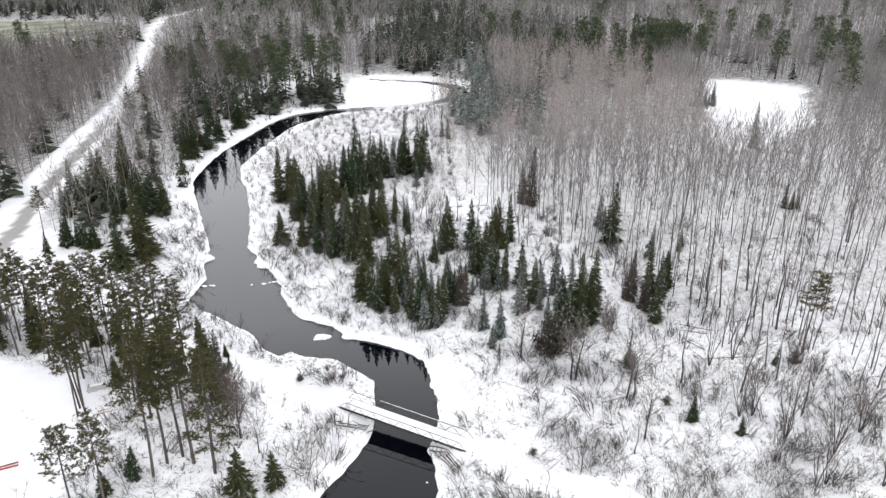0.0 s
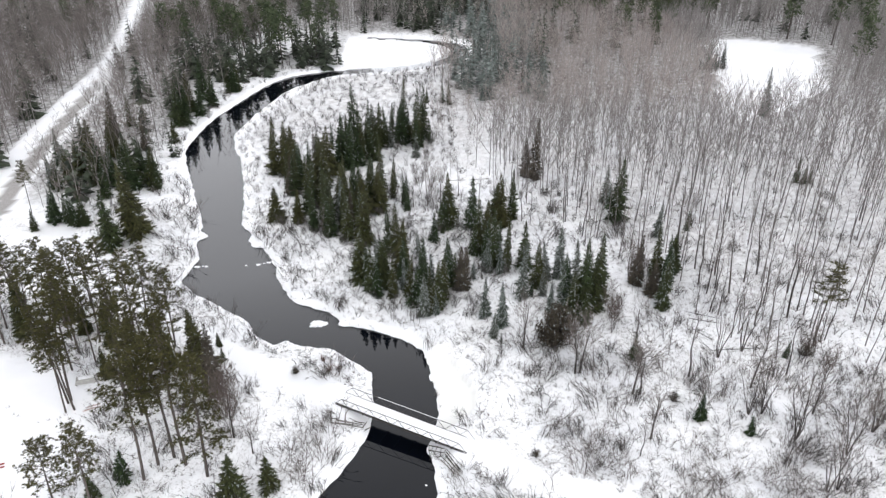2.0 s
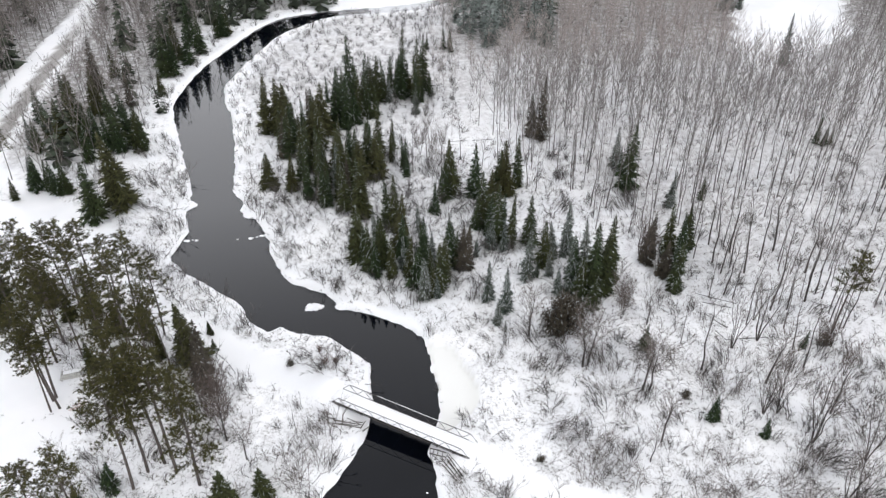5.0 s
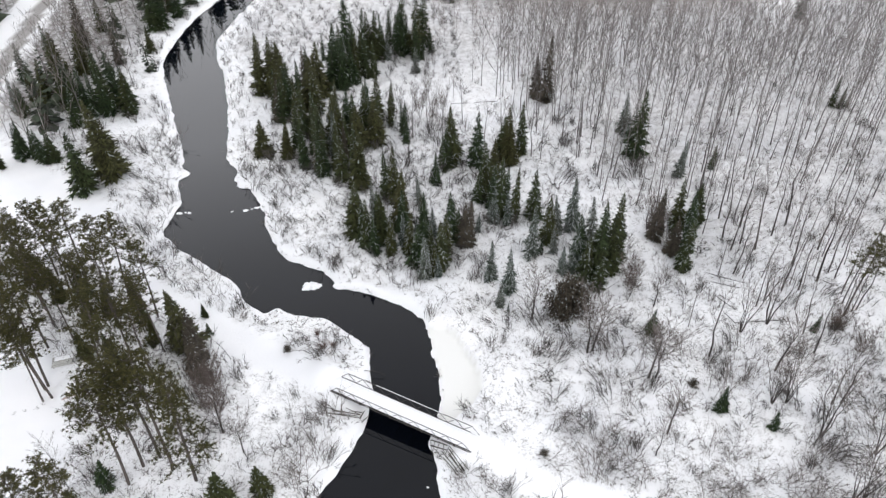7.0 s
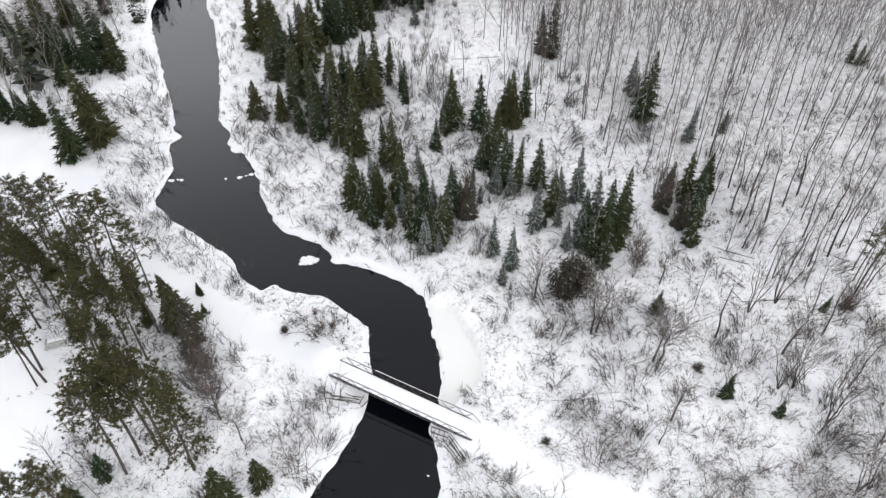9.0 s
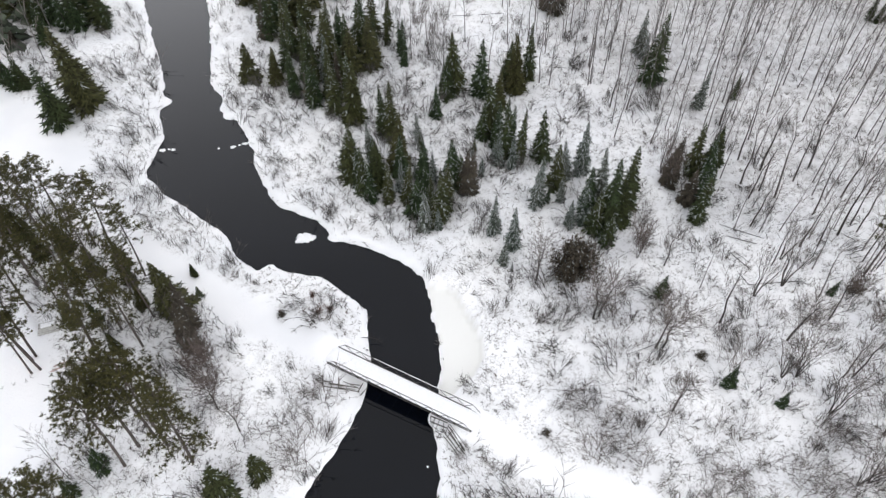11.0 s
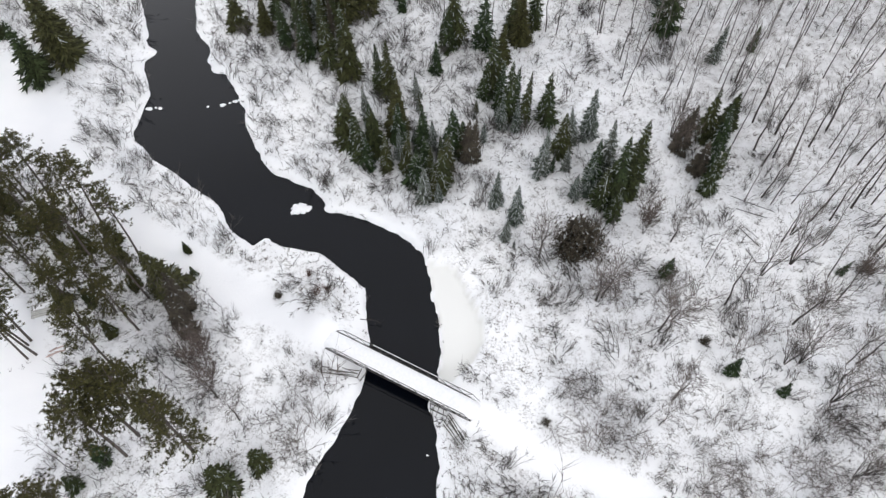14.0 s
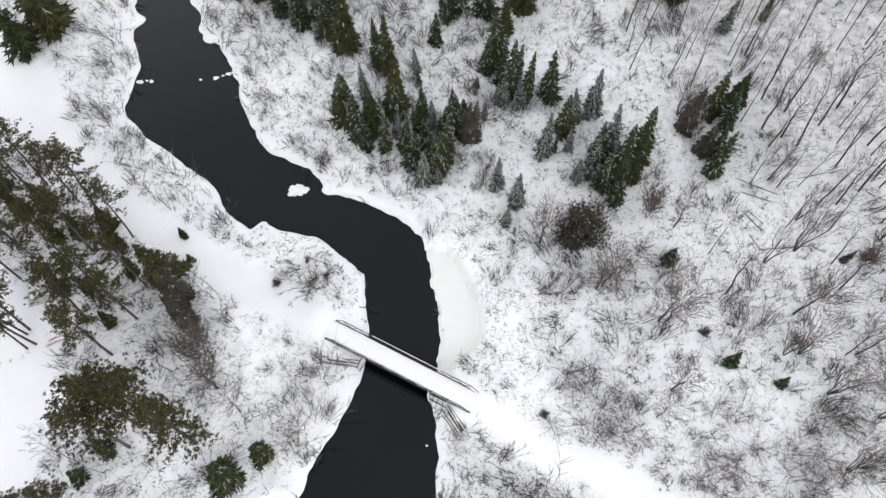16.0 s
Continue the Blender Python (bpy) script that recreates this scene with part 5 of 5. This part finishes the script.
def ramp_of_timbers(rows, lift, r, tail=0.0):
    """Parallel timbers given by their ends on the plan, each end resting on the ground."""
    out = []
    for x0, y0, x1, y1 in rows:
        x0, y0, x1, y1 = (c + LOOSE.gauss(0, 0.09) for c in (x0, y0, x1, y1))
        za, zb = ground_z([x0, x1], [y0, y1]) + LOOSE.uniform(-0.06, 0.05)
        out.append(((x0, y0, za + lift), (x1, y1, zb + lift - tail), r))
    return out


# east abutment: a snow-capped box of old timbers at the bank, and dark stringers sloping off it
EAST = ramp_of_timbers([(-1.4, 69.0, 0.6, 67.9), (-1.45, 68.5, 0.4, 67.5), (-1.5, 67.95, 0.2, 67.1)], 0.22, 0.06)
EAST += ramp_of_timbers([(-1.4 + 0.5 * k, 69 - 0.27 * k, -1.5 + 0.44 * k, 67.9 - 0.22 * k) for k in range(5)], 0.26, 0.035)
EAST += ramp_of_timbers([(0.0 + 0.15 * k, 66.8 + 0.13 * k, 1.6 + 0.17 * k, 64.6 + 0.13 * k) for k in range(6)], 0.22, 0.05, 0.04)
EAST += ramp_of_timbers([(1.25, 65.0, 2.2, 65.75), (0.3, 66.45, 1.0, 67.2)], 0.30, 0.045)
EAST += ramp_of_timbers([(0.7, 67.7, 2.4, 65.3)], 0.30, 0.03)
crib("old grey timber crib sagging beside the east bridge end", EAST, (0, 0, 0), 0, CREOSOTED)
# west abutment: logs running out of the bank
WEST = ramp_of_timbers([(-13.0, 72.3, -9.0, 71.75), (-13.1, 72.85, -9.1, 72.5), (-12.6, 72.6, -9.2, 72.1)], 0.22, 0.055)
WEST += ramp_of_timbers([(-11.4, 73.1, -11.25, 71.9), (-13.2, 73.3, -13.0, 72.0), (-8.95, 71.5, -8.4, 72.9), (-9.15, 71.7, -8.65, 72.9)], 0.28, 0.06)
WEST += ramp_of_timbers([(-12.2, 72.45, -10.2, 72.2), (-10.9, 72.65, -9.2, 72.3), (-11.8, 72.2, -9.6, 71.9)], 0.30, 0.04)
crib("weathered log crib jutting from the west bank", WEST, (0, 0, 0), 0)


def fallen(x0, y0, x1, y1, r, material, label):
    """A trunk lying in the snow, with a few broken limbs."""
    rng = random.Random(int(x0 * 7 + y0))
    z0, z1 = ground_z([x0, x1], [y0, y1])
    s = log((0, 0, 0.5 * r), (x1 - x0, y1 - y0, z1 - z0 + 0.5 * r), r, rng)
    for _ in range(5):
        p = Vector((x1 - x0, y1 - y0, z1 - z0)) * rng.uniform(0.4, 0.95) + Vector((0, 0, r))
        s.tube([p, p + Vector((rng.uniform(-0.8, 0.8), rng.uniform(-0.8, 0.8), rng.uniform(0.1, 0.5)))], [0.03, 0], 3)
    v, t, m = s.arrays()
    ob = tagged(new("fallen_log", mesh_from("fallen_log", v, t, [material], m)), label, "log", "fallen logs")
    ob.location = (x0, y0, float(z0))


for spot in ((34.4, 93.3, 37.7, 89.2, 0.045), (35.5, 95.7, 40.4, 93, 0.04), (20.4, 76.1, 25.1, 78.1, 0.035), (43.2, 86.5, 36.4, 85.9, 0.045), (1.5, 142.6, 10.1, 143.0, 0.04), (13.4, 128.4, 19.4, 128.6, 0.04), (33.8, 93.6, 37.5, 88.0, 0.045), (42.9, 95.5, 47.0, 96.4, 0.04), (50.0, 94.8, 51.9, 93.0, 0.05), (35.9, 93.7, 39.3, 92.1, 0.04), (33.5, 92.9, 36.8, 85.7, 0.04), (7.1, 132.0, 11.4, 132.8, 0.04)):
    fallen(*spot, BARK, "dark fallen trunk half buried in snow")
fallen(17.4, 80.9, 15.4, 77.6, 0.11, SNOW, "pale broken trunk capped with snow")


def snag():
    """A broken branch that leans out over the water from the west bank."""
    rng = random.Random(5)
    s = Shape()
    a, b = Vector((0, 0, 0.1)), Vector((2.5, -0.3, -0.25))
    s.tube([a, a.lerp(b, 0.5) + Vector((0, 0.1, 0.15)), b], [0.05, 0.03, 0], 4)
    for _ in range(14):
        p = a.lerp(b, rng.uniform(0.2, 0.95)) + Vector((0, 0, 0.08))
        s.needle(p, p + Vector((rng.uniform(0, 0.9), rng.uniform(-0.7, 0.7), rng.uniform(-0.1, 0.3))), 0.014)
    v, t, m = s.arrays()
    ob = tagged(new("branch", mesh_from("branch", v, t, [BARK], m)), "broken bare branch leaning over the river edge", "branch")
    ob.location = (-9.4, 78.9, float(ground_z(-9.4, 78.9)[0]))


snag()


# ---- the yard by the pines ----
def on_ground(ob, x, y, turn, lift=0.0):
    ob.matrix_basis = pose(x, y, float(ground_z(x, y)[0]) + lift, 0, 0, turn)
    return ob


platform = tagged(new("wooden_platform"), "low pale grey plank platform half covered with snow", "platform")
for k in range(7):
    bm_part("plank", plank((2.4, 0.2, 0.05)), PALE_BOARD, platform, pose(0, -0.75 + 0.25 * k, 0.30))
for x_ in (-1.0, 1.0):
    for y_ in (-0.7, 0.7):
        bm_part("leg", plank((0.1, 0.1, 0.5)), TIMBER, platform, pose(x_, y_, 0.03))
bm_part("snow_cover", plank((2.1, 0.62, 0.07), 0.03), SNOW, platform, pose(0.12, 0.42, 0.36), "thin snow left on the planks")
on_ground(platform, -44.9, 79.3, 18)
pile = tagged(new("board_pile"), "faded pinkish boards lying in the snow", "board pile")
rng_ = random.Random(9)
for k in range(7):
    bm_part("board", plank((rng_.uniform(0.7, 1.3), 0.18, 0.05)), PINK_BOARD, pile, pose(-0.9 + 0.6 * (k % 4) + rng_.uniform(-0.1, 0.1), -0.3 + 0.55 * (k // 4) + rng_.uniform(-0.1, 0.1), 0.05 + 0.03 * (k % 2), rng_.uniform(-3, 3), rng_.uniform(-3, 3), rng_.uniform(-14, 14)))
on_ground(pile, -42.0, 74.5, 24)
rails = tagged(new("red_rail"), "faded red metal rails lying on the snow", "rail")
for k in range(2):
    bm_part("bar", plank((4.6, 0.14, 0.12)), RED_PAINT, rails, pose(0, 0.42 * k, 0.12, 0, 0, 3 * k))
on_ground(rails, -49.7, 63.7, 24)


# dark tufts added in place of the shaded footprint hollows across the yard
for k, (x, y) in enumerate([(-52.2, 74.3), (-50.9, 73), (-50.1, 72.8), (-47.3, 71.7), (-46.3, 72.2), (-45.1, 72.4), (-44.7, 73.1)]):
    v, t, m = tuft_shape(600 + k, 0.3, 16).arrays()
    weed = tagged(new("weed_clump", mesh_from("weed_clump", v, t, [BRUSH], m)), "small dark tuft standing in for a footprint in the snowy yard", "weed", "weeds in the yard")
    on_ground(weed, x, y, 50 * k)


# ---- ice ----
def floe(name, x, y, r, thick, seed, material=SNOW, label="rounded snow-covered ice floe resting in the dark water", group=""):
    bm = bmesh.new()
    bmesh.ops.create_icosphere(bm, subdivisions=4, radius=1)
    for v in bm.verts:
        w = math.atan2(v.co.y, v.co.x)
        k = r * (1 + 0.12 * math.sin(2 * w + seed) + 0.09 * math.sin(3 * w + 2.1 * seed) + 0.10 * math.sin(5 * w + seed) + 0.08 * math.sin(9 * w - seed) + 0.06 * math.sin(14 * w + 2 * seed) + 0.04 * math.sin(23 * w))
        v.co = Vector((v.co.x * k, v.co.y * k * 0.8, thick * (v.co.z if v.co.z > 0 else 0.4 * v.co.z) + 0.25 * thick * math.sin(4 * v.co.x + seed) * math.cos(3.5 * v.co.y + seed)))
    for f in bm.faces:
        f.smooth = True
    me = bpy.data.meshes.new(name)
    bm.to_mesh(me), bm.free()
    me.materials.append(material)
    ob = tagged(new(name, me), label, "ice floe", group)
    ob.location = (x, y, WATER_Z)
    return ob


floe("ice_floe", -17.9, 94.5, 1.15, 0.3, 1.0)
for k, (x, y, r) in enumerate([(-40.4, 111.1, 0.55), (-39.5, 111.3, 0.25), (-38.9, 111.2, 0.4), (-32.4, 111.5, 0.25), (-30.4, 111.8, 0.5), (-29.5, 112.2, 0.25), (-28.8, 112.5, 0.45), (-28.2, 112.7, 0.35), (-1.6, 63.7, 0.16)]):
    floe("ice_lump", x, y, 0.8 * r, 0.12, 2.0 + k, label="small snow-capped lump of ice in the riffle", group="ice lumps across the riffle")
